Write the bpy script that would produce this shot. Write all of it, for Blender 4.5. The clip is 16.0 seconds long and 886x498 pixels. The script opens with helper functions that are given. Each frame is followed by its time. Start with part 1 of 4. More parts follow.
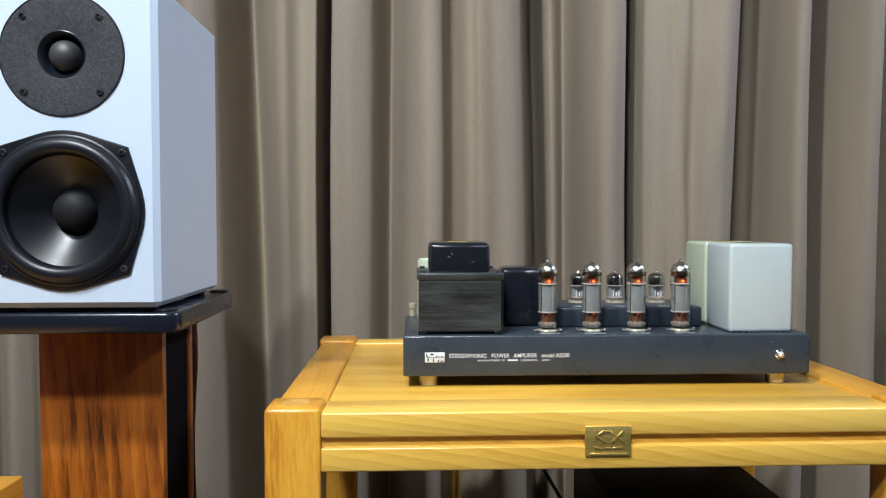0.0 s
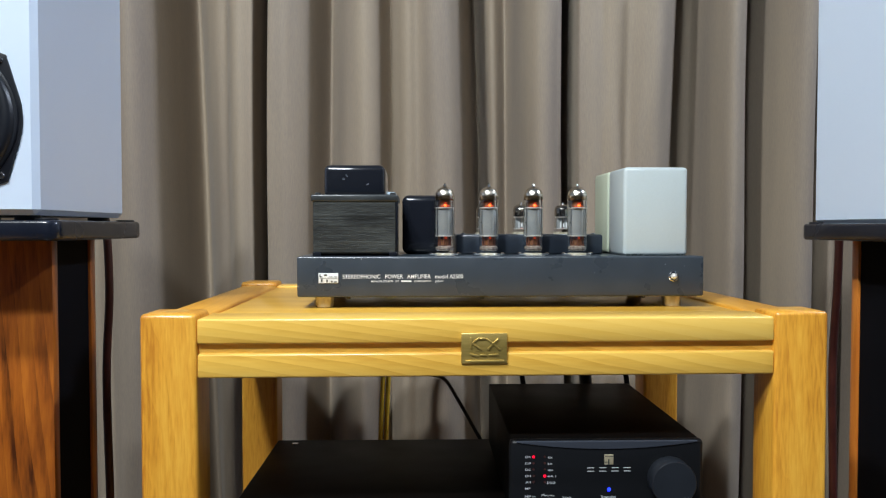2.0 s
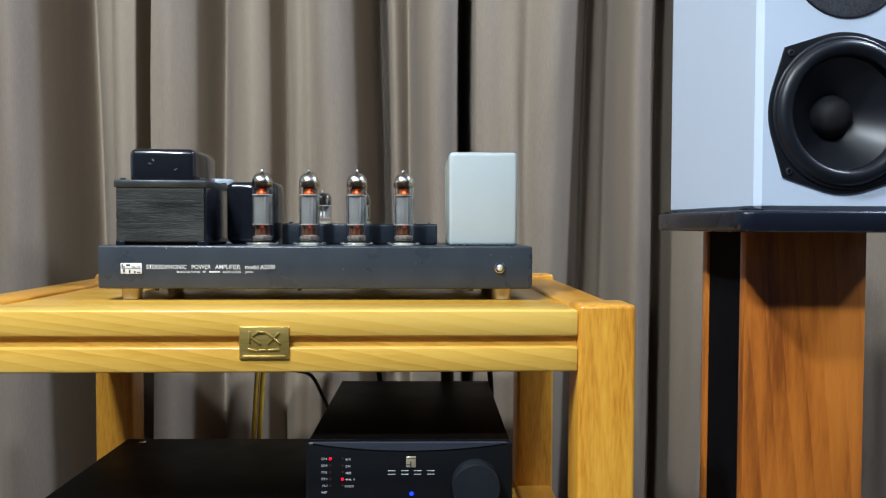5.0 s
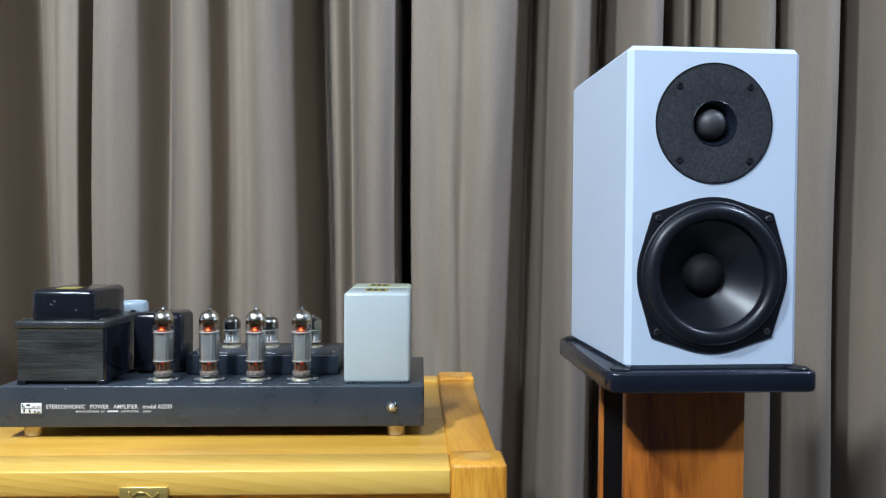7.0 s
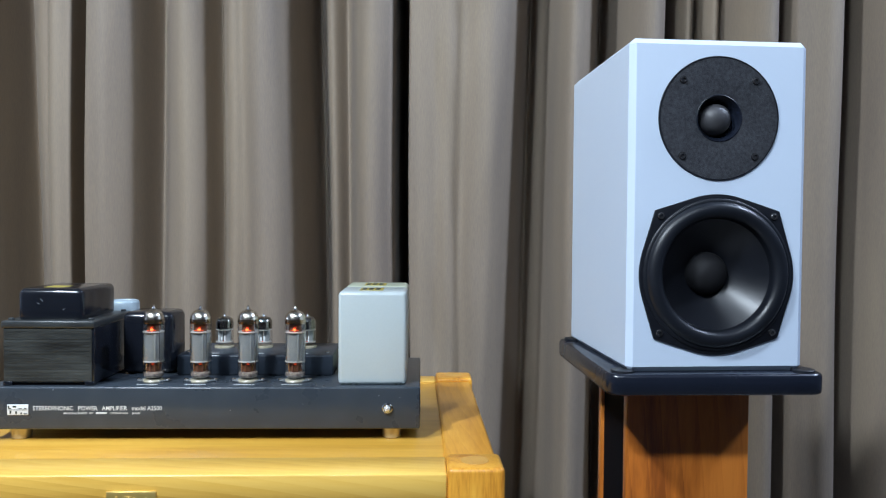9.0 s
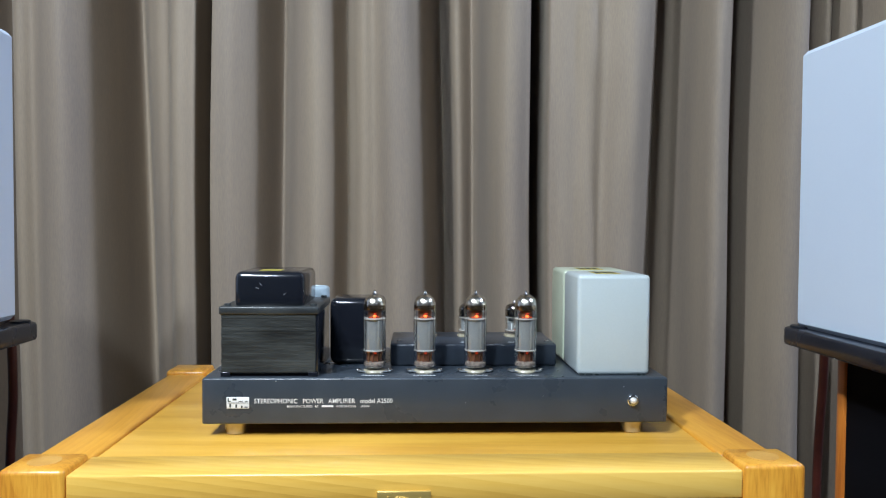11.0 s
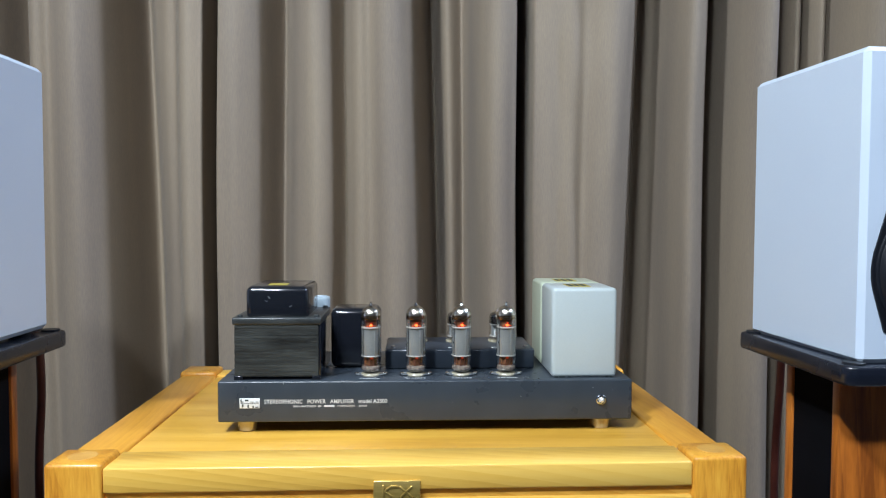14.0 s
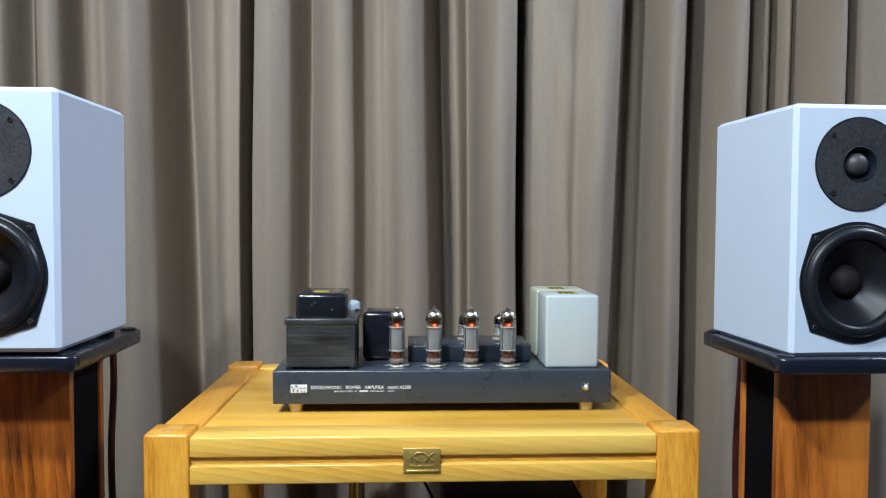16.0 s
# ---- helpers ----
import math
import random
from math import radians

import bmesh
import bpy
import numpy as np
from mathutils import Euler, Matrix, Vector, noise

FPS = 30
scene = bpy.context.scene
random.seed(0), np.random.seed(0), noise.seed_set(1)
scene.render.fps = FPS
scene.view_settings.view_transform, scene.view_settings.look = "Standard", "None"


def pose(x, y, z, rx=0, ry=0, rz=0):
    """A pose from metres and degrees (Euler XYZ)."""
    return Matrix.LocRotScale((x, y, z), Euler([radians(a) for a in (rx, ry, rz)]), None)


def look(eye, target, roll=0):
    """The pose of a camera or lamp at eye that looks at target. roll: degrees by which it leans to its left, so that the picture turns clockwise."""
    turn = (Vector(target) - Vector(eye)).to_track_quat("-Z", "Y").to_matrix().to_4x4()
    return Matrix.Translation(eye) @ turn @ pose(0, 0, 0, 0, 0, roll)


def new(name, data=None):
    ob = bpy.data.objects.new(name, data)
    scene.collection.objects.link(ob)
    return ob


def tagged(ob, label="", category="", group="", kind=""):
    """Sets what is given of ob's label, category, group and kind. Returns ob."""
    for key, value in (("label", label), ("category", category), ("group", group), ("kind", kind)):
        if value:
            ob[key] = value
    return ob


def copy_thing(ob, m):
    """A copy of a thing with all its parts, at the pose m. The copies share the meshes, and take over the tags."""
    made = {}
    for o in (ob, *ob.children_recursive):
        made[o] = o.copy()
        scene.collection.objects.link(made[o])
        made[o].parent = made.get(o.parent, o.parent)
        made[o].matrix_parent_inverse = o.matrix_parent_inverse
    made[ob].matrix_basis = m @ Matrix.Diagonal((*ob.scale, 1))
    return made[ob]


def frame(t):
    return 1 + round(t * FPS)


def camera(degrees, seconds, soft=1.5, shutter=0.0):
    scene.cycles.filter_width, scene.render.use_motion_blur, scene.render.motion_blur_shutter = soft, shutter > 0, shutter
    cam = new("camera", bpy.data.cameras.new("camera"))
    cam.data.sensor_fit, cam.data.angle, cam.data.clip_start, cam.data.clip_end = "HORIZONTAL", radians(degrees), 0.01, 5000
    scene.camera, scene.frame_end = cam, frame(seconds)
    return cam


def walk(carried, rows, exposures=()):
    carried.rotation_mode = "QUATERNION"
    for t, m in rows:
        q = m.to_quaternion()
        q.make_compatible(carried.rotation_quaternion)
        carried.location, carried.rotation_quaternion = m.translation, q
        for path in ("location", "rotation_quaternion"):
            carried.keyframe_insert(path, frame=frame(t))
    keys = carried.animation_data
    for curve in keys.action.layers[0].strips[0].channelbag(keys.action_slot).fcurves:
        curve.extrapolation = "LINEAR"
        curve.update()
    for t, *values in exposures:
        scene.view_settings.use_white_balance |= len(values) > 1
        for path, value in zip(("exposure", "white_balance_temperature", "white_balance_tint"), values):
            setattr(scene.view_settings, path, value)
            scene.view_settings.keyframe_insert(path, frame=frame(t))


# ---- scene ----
cam = camera(62.0, 16.0, soft=1.2)
PATH = [
    (0, (-0.191, -0.766, 0.786), (-0.146, 1.232, 0.716), 0.0),
    (0.5, (-0.163, -0.78, 0.768), (-0.115, 1.218, 0.695), -0.0),
    (1, (-0.138, -0.784, 0.74), (-0.094, 1.214, 0.682), -0.0),
    (1.5, (-0.112, -0.78, 0.715), (-0.068, 1.218, 0.657), -0.0),
    (2, (-0.08, -0.776, 0.699), (-0.035, 1.223, 0.642), 0.0),
    (2.5, (-0.055, -0.768, 0.68), (-0.007, 1.231, 0.625), 0.0),
    (3, (-0.03, -0.757, 0.666), (0.019, 1.242, 0.618), 0.1),
    (5.5, (0.133, -0.733, 0.713), (0.167, 1.265, 0.647), 0.2),
    (6, (0.15, -0.73, 0.75), (0.191, 1.268, 0.684), 0.2),
    (6.5, (0.197, -0.743, 0.786), (0.233, 1.256, 0.733), 0.3),
    (7, (0.221, -0.754, 0.829), (0.255, 1.245, 0.778), 0.3),
    (7.5, (0.216, -0.757, 0.845), (0.255, 1.243, 0.799), 0.5),
    (8, (0.215, -0.754, 0.832), (0.251, 1.245, 0.795), 0.3),
    (8.5, (0.221, -0.75, 0.828), (0.258, 1.249, 0.792), 0.4),
    (9, (0.224, -0.736, 0.828), (0.259, 1.263, 0.774), 0.4),
    (9.5, (0.173, -0.686, 0.814), (0.212, 1.313, 0.759), 0.4),
    (10, (0.09, -0.655, 0.817), (0.131, 1.344, 0.762), 0.4),
    (12.5, (-0.046, -0.781, 0.794), (0.019, 1.217, 0.713), 0.3),
    (13, (-0.04, -0.812, 0.801), (0.024, 1.185, 0.717), 0.3),
    (13.5, (-0.022, -0.784, 0.823), (0.039, 1.213, 0.74), 0.2),
    (14, (-0.007, -0.76, 0.837), (0.053, 1.238, 0.754), 0.2),
    (14.5, (0.014, -0.779, 0.835), (0.071, 1.219, 0.755), 0.2),
    (15, (0.018, -0.824, 0.849), (0.078, 1.174, 0.773), 0.2),
    (15.5, (0.01, -0.87, 0.857), (0.072, 1.128, 0.78), 0.2),
    (16, (-0.031, -0.93, 0.859), (0.032, 1.067, 0.782), 0.3),
]
walk(cam, [(t, look(eye, target, roll)) for t, eye, target, roll in PATH],
     exposures=[(0, 0, 6500, 10), (3, 0.06, 6450, 10), (5.5, 0.06, 6050, 10), (6, 0.05, 5900, 10), (7, 0, 5900, 10), (10, 0, 5950, 10), (12.5, 0, 6080, 10), (16, 0, 6150, 10)])


# ---- light ----
world = bpy.data.worlds.new("world")
scene.world = world
world.use_nodes = True
world.node_tree.nodes["Background"].inputs[0].default_value = (0.62, 0.58, 0.80, 1)
world.node_tree.nodes["Background"].inputs[1].default_value = 0.02
scene.view_settings.exposure = 0.0


def lamp(name, x, y, z, watts, size, colour, target):
    data = bpy.data.lights.new(name, "AREA")
    data.shape, data.size, data.energy, data.color = "DISK", size, watts, colour
    ob = new(name, data)
    ob.matrix_world = look((x, y, z), target)
    return ob


lamp("downlight_main", -0.965, -1.115, 2.46, 49, 0.14, (0.89, 0.955, 0.98), (-0.1, 0.1, 0.7))
# Added fill for the left speaker's east face; no known fitting there.
lamp("downlight_side", 2.0, -0.10, 2.46, 66, 0.30, (0.73, 0.83, 1.0), (-0.3, 0.0, 0.8))
spot_data = bpy.data.lights.new("downlight_left", "SPOT")
spot_data.energy, spot_data.color, spot_data.shadow_soft_size = 222, (0.87, 0.95, 1.0), 0.10
spot_data.spot_size, spot_data.spot_blend = radians(68), 1.0
new("downlight_left", spot_data).matrix_world = look((-0.64, -1.72, 2.46), (0.08, 0.2, 0.72))
right_data = bpy.data.lights.new("downlight_right", "SPOT")
right_data.energy, right_data.color, right_data.shadow_soft_size = 46, (0.84, 0.93, 1.0), 0.06
right_data.spot_size, right_data.spot_blend = radians(46), 1.0
new("downlight_right", right_data).matrix_world = look((0.50, -1.73, 2.46), (0.50, 0.0, 0.66))


# ---- materials ----
def nodes_of(name):
    m = bpy.data.materials.new(name)
    m.use_nodes = True
    return m, m.node_tree.nodes, m.node_tree.links, m.node_tree.nodes["Principled BSDF"]


def surface(name, light, dark, rough=0.5, metal=0.0, grain=400.0, patch=12.0, stretch=(1, 1, 1), bump=0.1, coat=0.0, sheen=0.0, vary=0.08, depth=0.0006, spec=0.5):
    """A surface of two close tones, with fine grain, broad patches and a fine relief."""
    m, n, l, b = nodes_of(name)
    co = n.new("ShaderNodeTexCoord")
    mp = n.new("ShaderNodeMapping")
    mp.inputs["Scale"].default_value = stretch
    l.new(co.outputs["Object"], mp.inputs[0])
    fine, broad = n.new("ShaderNodeTexNoise"), n.new("ShaderNodeTexNoise")
    fine.inputs["Scale"].default_value, broad.inputs["Scale"].default_value = grain, patch
    fine.inputs["Detail"].default_value, broad.inputs["Detail"].default_value = 4, 5
    l.new(mp.outputs[0], fine.inputs[0])
    l.new(mp.outputs[0], broad.inputs[0])
    mix = n.new("ShaderNodeMath")
    mix.operation = "MULTIPLY_ADD"
    l.new(fine.outputs[0], mix.inputs[0])
    mix.inputs[1].default_value = 0.45
    l.new(broad.outputs[0], mix.inputs[2])
    ramp = n.new("ShaderNodeValToRGB")
    ramp.color_ramp.elements[0].position, ramp.color_ramp.elements[1].position = 0.45, 0.95
    ramp.color_ramp.elements[0].color, ramp.color_ramp.elements[1].color = (*dark, 1), (*light, 1)
    l.new(mix.outputs[0], ramp.inputs[0])
    l.new(ramp.outputs[0], b.inputs["Base Color"])
    rr = n.new("ShaderNodeMapRange")
    rr.inputs[3].default_value, rr.inputs[4].default_value = max(rough - vary, 0.02), min(rough + vary, 1)
    l.new(broad.outputs[0], rr.inputs[0])
    l.new(rr.outputs[0], b.inputs["Roughness"])
    b.inputs["Metallic"].default_value = metal
    b.inputs["Coat Weight"].default_value = coat
    b.inputs["Specular IOR Level"].default_value = spec
    b.inputs["Coat Roughness"].default_value = 0.15
    b.inputs["Sheen Weight"].default_value = sheen
    b.inputs["Sheen Roughness"].default_value = 0.4
    if bump:
        bp = n.new("ShaderNodeBump")
        bp.inputs["Strength"].default_value, bp.inputs["Distance"].default_value = bump, depth
        l.new(fine.outputs[0], bp.inputs["Height"])
        l.new(bp.outputs[0], b.inputs["Normal"])
    return m


def wood(name, light, mid, dark, axis="x", bands=55.0, rough=0.35, coat=0.25, tilt=0.0, wander=1.0, streak=0.35, fleck=0.3, coarse=30.0):
    """Sawn wood: growth lines that wander along the grain, broad streaks, and fine pores drawn out along it."""
    m, n, l, b = nodes_of(name)
    co, info = n.new("ShaderNodeTexCoord"), n.new("ShaderNodeObjectInfo")
    off = n.new("ShaderNodeVectorMath")
    off.operation = "MULTIPLY_ADD"
    l.new(info.outputs["Random"], off.inputs[0])
    off.inputs[1].default_value = (3.7, 2.9, 5.3)
    l.new(co.outputs["Object"], off.inputs[2])
    turn = n.new("ShaderNodeMapping")
    turn.inputs["Rotation"].default_value = (0, radians(tilt), 0)
    l.new(off.outputs[0], turn.inputs[0])
    mp = n.new("ShaderNodeMapping")
    mp.inputs["Scale"].default_value = {"x": (0.10, 1, 1), "y": (1, 0.10, 1), "z": (1, 1, 0.10)}[axis]
    l.new(turn.outputs[0], mp.inputs[0])
    warp = n.new("ShaderNodeTexNoise")
    warp.inputs["Scale"].default_value, warp.inputs["Detail"].default_value = 14 * wander, 2
    l.new(mp.outputs[0], warp.inputs[0])
    add = n.new("ShaderNodeVectorMath")
    add.operation = "MULTIPLY_ADD"
    l.new(warp.outputs["Color"], add.inputs[0])
    add.inputs[1].default_value = (0.05 * wander, 0.05 * wander, 0.05 * wander)
    l.new(mp.outputs[0], add.inputs[2])
    lines = n.new("ShaderNodeTexWave")
    lines.wave_type, lines.bands_direction, lines.wave_profile = "BANDS", "DIAGONAL", "SAW"
    lines.inputs["Scale"].default_value, lines.inputs["Distortion"].default_value = bands, 1.5
    lines.inputs["Detail"].default_value = 1.0
    l.new(add.outputs[0], lines.inputs[0])
    broad = n.new("ShaderNodeTexNoise")
    broad.inputs["Scale"].default_value, broad.inputs["Detail"].default_value = coarse, 4
    l.new(add.outputs[0], broad.inputs[0])
    pore = n.new("ShaderNodeTexNoise")
    pore.inputs["Scale"].default_value, pore.inputs["Detail"].default_value = 500, 3
    l.new(mp.outputs[0], pore.inputs[0])
    one, two = n.new("ShaderNodeMath"), n.new("ShaderNodeMath")
    one.operation = two.operation = "MULTIPLY_ADD"
    l.new(lines.outputs["Fac"], one.inputs[0])
    one.inputs[1].default_value = -streak
    l.new(broad.outputs[0], one.inputs[2])
    l.new(pore.outputs[0], two.inputs[0])
    two.inputs[1].default_value = fleck
    l.new(one.outputs[0], two.inputs[2])
    ramp = n.new("ShaderNodeValToRGB")
    e = ramp.color_ramp.elements
    mean = 0.5 - streak / 2 + fleck / 2
    e[0].position, e[1].position = max(mean - 0.24, 0.0), min(mean + 0.2, 1.0)
    e[0].color, e[1].color = (*dark, 1), (*light, 1)
    k = e.new(mean)
    k.color = (*mid, 1)
    l.new(two.outputs[0], ramp.inputs[0])
    l.new(ramp.outputs[0], b.inputs["Base Color"])
    b.inputs["Roughness"].default_value = rough
    b.inputs["Coat Weight"].default_value, b.inputs["Coat Roughness"].default_value = coat, 0.2
    bp = n.new("ShaderNodeBump")
    bp.inputs["Strength"].default_value, bp.inputs["Distance"].default_value = 0.12, 0.0005
    l.new(two.outputs[0], bp.inputs["Height"])
    l.new(bp.outputs[0], b.inputs["Normal"])
    return m


def glow(name, colour, strength):
    m, n, l, b = nodes_of(name)
    b.inputs["Base Color"].default_value = (*colour, 1)
    b.inputs["Emission Color"].default_value = (*colour, 1)
    b.inputs["Emission Strength"].default_value = strength
    return m


def clear_glass(name, tint=(0.97, 0.97, 0.97)):
    m, n, l, b = nodes_of(name)
    n.remove(b)
    tr, gl, mix, lw = n.new("ShaderNodeBsdfTransparent"), n.new("ShaderNodeBsdfGlossy"), n.new("ShaderNodeMixShader"), n.new("ShaderNodeLayerWeight")
    tr.inputs[0].default_value = (*tint, 1)
    gl.inputs["Roughness"].default_value = 0.04
    lw.inputs[0].default_value = 0.25
    rng = n.new("ShaderNodeMapRange")
    rng.inputs[3].default_value, rng.inputs[4].default_value = 0.04, 0.75
    l.new(lw.outputs["Facing"], rng.inputs[0])
    l.new(rng.outputs[0], mix.inputs[0])
    l.new(tr.outputs[0], mix.inputs[1])
    l.new(gl.outputs[0], mix.inputs[2])
    l.new(mix.outputs[0], n["Material Output"].inputs[0])
    return m


PINE = wood("pine_rail", (0.83, 0.525, 0.112), (0.77, 0.455, 0.078), (0.60, 0.305, 0.036), "x", 75, tilt=-4, streak=0.18, fleck=0.20, wander=0.8)
PINE_TOP = wood("pine_top", (0.74, 0.425, 0.068), (0.68, 0.37, 0.050), (0.58, 0.29, 0.032), "x", 40, rough=0.3, coat=0.4, streak=0.11)
PINE_SIDE = wood("pine_side", (0.74, 0.38, 0.055), (0.66, 0.31, 0.035), (0.54, 0.23, 0.024), "y", 60, streak=0.12)
PINE_POST = wood("pine_post", (0.75, 0.38, 0.046), (0.67, 0.305, 0.030), (0.47, 0.175, 0.014), "z", 60, streak=0.08, fleck=0.62, coarse=42)
PINE_END = surface("pine_end_grain", (0.70, 0.39, 0.085), (0.56, 0.27, 0.045), 0.45, grain=300, patch=60, coat=0.3)
TEAK = wood("teak_veneer", (0.55, 0.178, 0.024), (0.45, 0.132, 0.016), (0.22, 0.058, 0.008), "z", 34, rough=0.3, coat=0.35, wander=0.45, streak=0.13, fleck=0.26, coarse=50)
TEAK_STREAKED = wood("streaked_teak_veneer", (0.42, 0.122, 0.013), (0.29, 0.075, 0.008), (0.060, 0.014, 0.003), "z", 48, rough=0.3, coat=0.35, wander=0.5, streak=0.15, fleck=0.32, coarse=75)
WHITE = surface("white_lacquer", (0.585, 0.675, 0.805), (0.555, 0.645, 0.785), 0.42, grain=900, patch=7, bump=0.05, coat=0.15)
BLACK_LACQUER = surface("black_lacquer", (0.010, 0.013, 0.022), (0.006, 0.008, 0.015), 0.26, grain=500, patch=20, bump=0.04, coat=0.25, spec=0.45)
BLACK_BOARD = surface("black_painted_board", (0.005, 0.005, 0.007), (0.003, 0.003, 0.004), 0.75, grain=500, patch=20, bump=0.1, spec=0.06)
RUBBER = surface("rubber_surround", (0.009, 0.011, 0.016), (0.006, 0.007, 0.010), 0.38, grain=800, patch=30, bump=0.05, spec=0.4)
CONE = surface("coated_cone", (0.009, 0.010, 0.014), (0.006, 0.007, 0.010), 0.33, grain=900, patch=40, bump=0.08, spec=0.5)
BASKET = surface("black_basket", (0.009, 0.010, 0.014), (0.006, 0.007, 0.010), 0.33, grain=900, patch=40, bump=0.08, spec=0.35)
FLANGE = surface("grey_faceplate", (0.046, 0.049, 0.058), (0.012, 0.013, 0.016), 0.5, grain=900, patch=420, bump=0.7, spec=0.35)
DOME = surface("soft_dome", (0.05, 0.05, 0.055), (0.03, 0.03, 0.034), 0.5, grain=1500, patch=60, bump=0.15)
SCREW = surface("black_screw", (0.17, 0.17, 0.18), (0.07, 0.07, 0.075), 0.2, metal=0.85, grain=900, patch=200, bump=0.05)
DUST_CAP = surface("matt_dust_cap", (0.012, 0.012, 0.014), (0.008, 0.008, 0.009), 0.6, grain=900, patch=40, bump=0.1, spec=0.22)
CHASSIS = surface("blue_grey_hammer_paint", (0.044, 0.055, 0.070), (0.030, 0.039, 0.051), 0.29, grain=900, patch=25, bump=0.18, coat=0.1)
CHASSIS_DARK = surface("dark_chassis_paint", (0.030, 0.041, 0.058), (0.019, 0.026, 0.038), 0.34, grain=900, patch=25, bump=0.15, coat=0.15)
GLOSS_BLACK = surface("black_enamel", (0.010, 0.012, 0.017), (0.006, 0.007, 0.011), 0.16, grain=700, patch=20, bump=0.03, coat=0.5)
LAMINATION = surface("lamination_iron", (0.050, 0.056, 0.055), (0.009, 0.010, 0.010), 0.46, grain=520, patch=95, stretch=(0.22, 1.0, 1.4), bump=0.8, spec=0.35)
CLAMP = surface("worn_grey_clamp_paint", (0.042, 0.048, 0.050), (0.014, 0.016, 0.018), 0.35, grain=500, patch=60, stretch=(0.4, 1, 1), bump=0.3, coat=0.1)
GREY_CAN = surface("pale_grey_enamel", (0.50, 0.56, 0.57), (0.45, 0.51, 0.52), 0.33, grain=700, patch=10, bump=0.06, coat=0.25)
GREEN_CAN = surface("greenish_grey_enamel", (0.50, 0.54, 0.42), (0.42, 0.47, 0.36), 0.35, grain=700, patch=14, bump=0.06, coat=0.2)
BLUE_CAN = surface("pale_blue_sleeve", (0.36, 0.44, 0.49), (0.29, 0.36, 0.41), 0.4, grain=700, patch=30, bump=0.06)
CHROME = surface("polished_metal", (0.80, 0.80, 0.80), (0.68, 0.68, 0.68), 0.16, metal=1, grain=900, patch=60, bump=0.02)
ALUMINIUM = surface("brushed_aluminium", (0.62, 0.66, 0.70), (0.52, 0.56, 0.60), 0.35, metal=0.8, grain=900, patch=60, bump=0.05)
GETTER = surface("getter_mirror", (0.58, 0.42, 0.22), (0.26, 0.15, 0.055), 0.24, metal=1, grain=300, patch=240, bump=0.1)
SILVER_FLASH = surface("silver_flash", (0.95, 0.92, 0.84), (0.58, 0.50, 0.36), 0.24, metal=1, grain=500, patch=300, bump=0.35)
SMALL_FLASH = surface("dark_silver_flash", (0.50, 0.47, 0.42), (0.12, 0.11, 0.10), 0.10, metal=1, grain=500, patch=220, bump=0.15)
RUSTY = surface("dark_grid_metal", (0.30, 0.13, 0.06), (0.14, 0.055, 0.028), 0.45, metal=0.3, grain=500, patch=200, bump=0.1)
# Opaque; the pale and dark brown mottling stands in for reflections in glass.
PRESSED_GLASS = surface("milky_glass_with_reflections", (0.42, 0.35, 0.29), (0.10, 0.07, 0.055), 0.08, grain=500, patch=320, bump=0.25, coat=0.8)
PLATE = surface("tube_plate", (0.40, 0.42, 0.42), (0.30, 0.32, 0.32), 0.38, metal=0.35, grain=900, patch=60, bump=0.05)
MICA = surface("mica_disc", (0.62, 0.60, 0.56), (0.5, 0.48, 0.44), 0.4, grain=900, patch=90, bump=0.02)
COPPER = surface("copper_rods", (0.36, 0.15, 0.09), (0.20, 0.08, 0.05), 0.35, metal=0.5, grain=600, patch=150, bump=0.05)
CERAMIC = surface("cream_ceramic", (0.46, 0.42, 0.31), (0.30, 0.27, 0.19), 0.28, grain=700, patch=120, bump=0.05, coat=0.3)
PILOT = surface("pale_pilot_cap", (0.92, 0.92, 0.90), (0.80, 0.80, 0.78), 0.26, metal=0.55, grain=900, patch=60, bump=0.02)
BRASS = surface("brushed_brass", (0.80, 0.58, 0.18), (0.46, 0.32, 0.08), 0.30, metal=0.7, grain=500, patch=60, stretch=(0.15, 1, 1), bump=0.12)
BRASS_FOOT = surface("turned_brass", (0.70, 0.61, 0.42), (0.56, 0.47, 0.30), 0.30, metal=0.6, grain=500, patch=60, bump=0.05)
INK = surface("white_print", (0.80, 0.82, 0.82), (0.7, 0.72, 0.72), 0.5, grain=900, patch=200, bump=0.0)
INK_DARK = surface("dark_print", (0.03, 0.04, 0.04), (0.02, 0.03, 0.03), 0.5, grain=900, patch=200, bump=0.0)
INK_DIM = surface("dim_print", (0.62, 0.64, 0.66), (0.48, 0.50, 0.52), 0.5, grain=900, patch=200, bump=0.0)
# The panel's black made paler, for the light the curved brow catches.
BROW_LIT = surface("lit_brow_black", (0.050, 0.058, 0.078), (0.036, 0.042, 0.056), 0.34, grain=700, patch=30, stretch=(0.1, 1, 1), bump=0.08, spec=0.35)
YELLOW = surface("yellow_sticker", (0.44, 0.36, 0.06), (0.30, 0.24, 0.04), 0.5, grain=900, patch=200, bump=0.0)
KNOB = surface("satin_black_knob", (0.017, 0.020, 0.026), (0.012, 0.014, 0.018), 0.34, grain=700, patch=30, bump=0.06, spec=0.35)
ANODISED = surface("black_anodised", (0.0075, 0.0082, 0.0100), (0.0050, 0.0055, 0.0065), 0.36, grain=700, patch=30, stretch=(0.1, 1, 1), bump=0.08, spec=0.25)
STEEL_BLACK = surface("black_steel_cover", (0.0060, 0.0050, 0.0046), (0.0038, 0.0030, 0.0028), 0.5, grain=1200, patch=20, bump=0.1, spec=0.08)
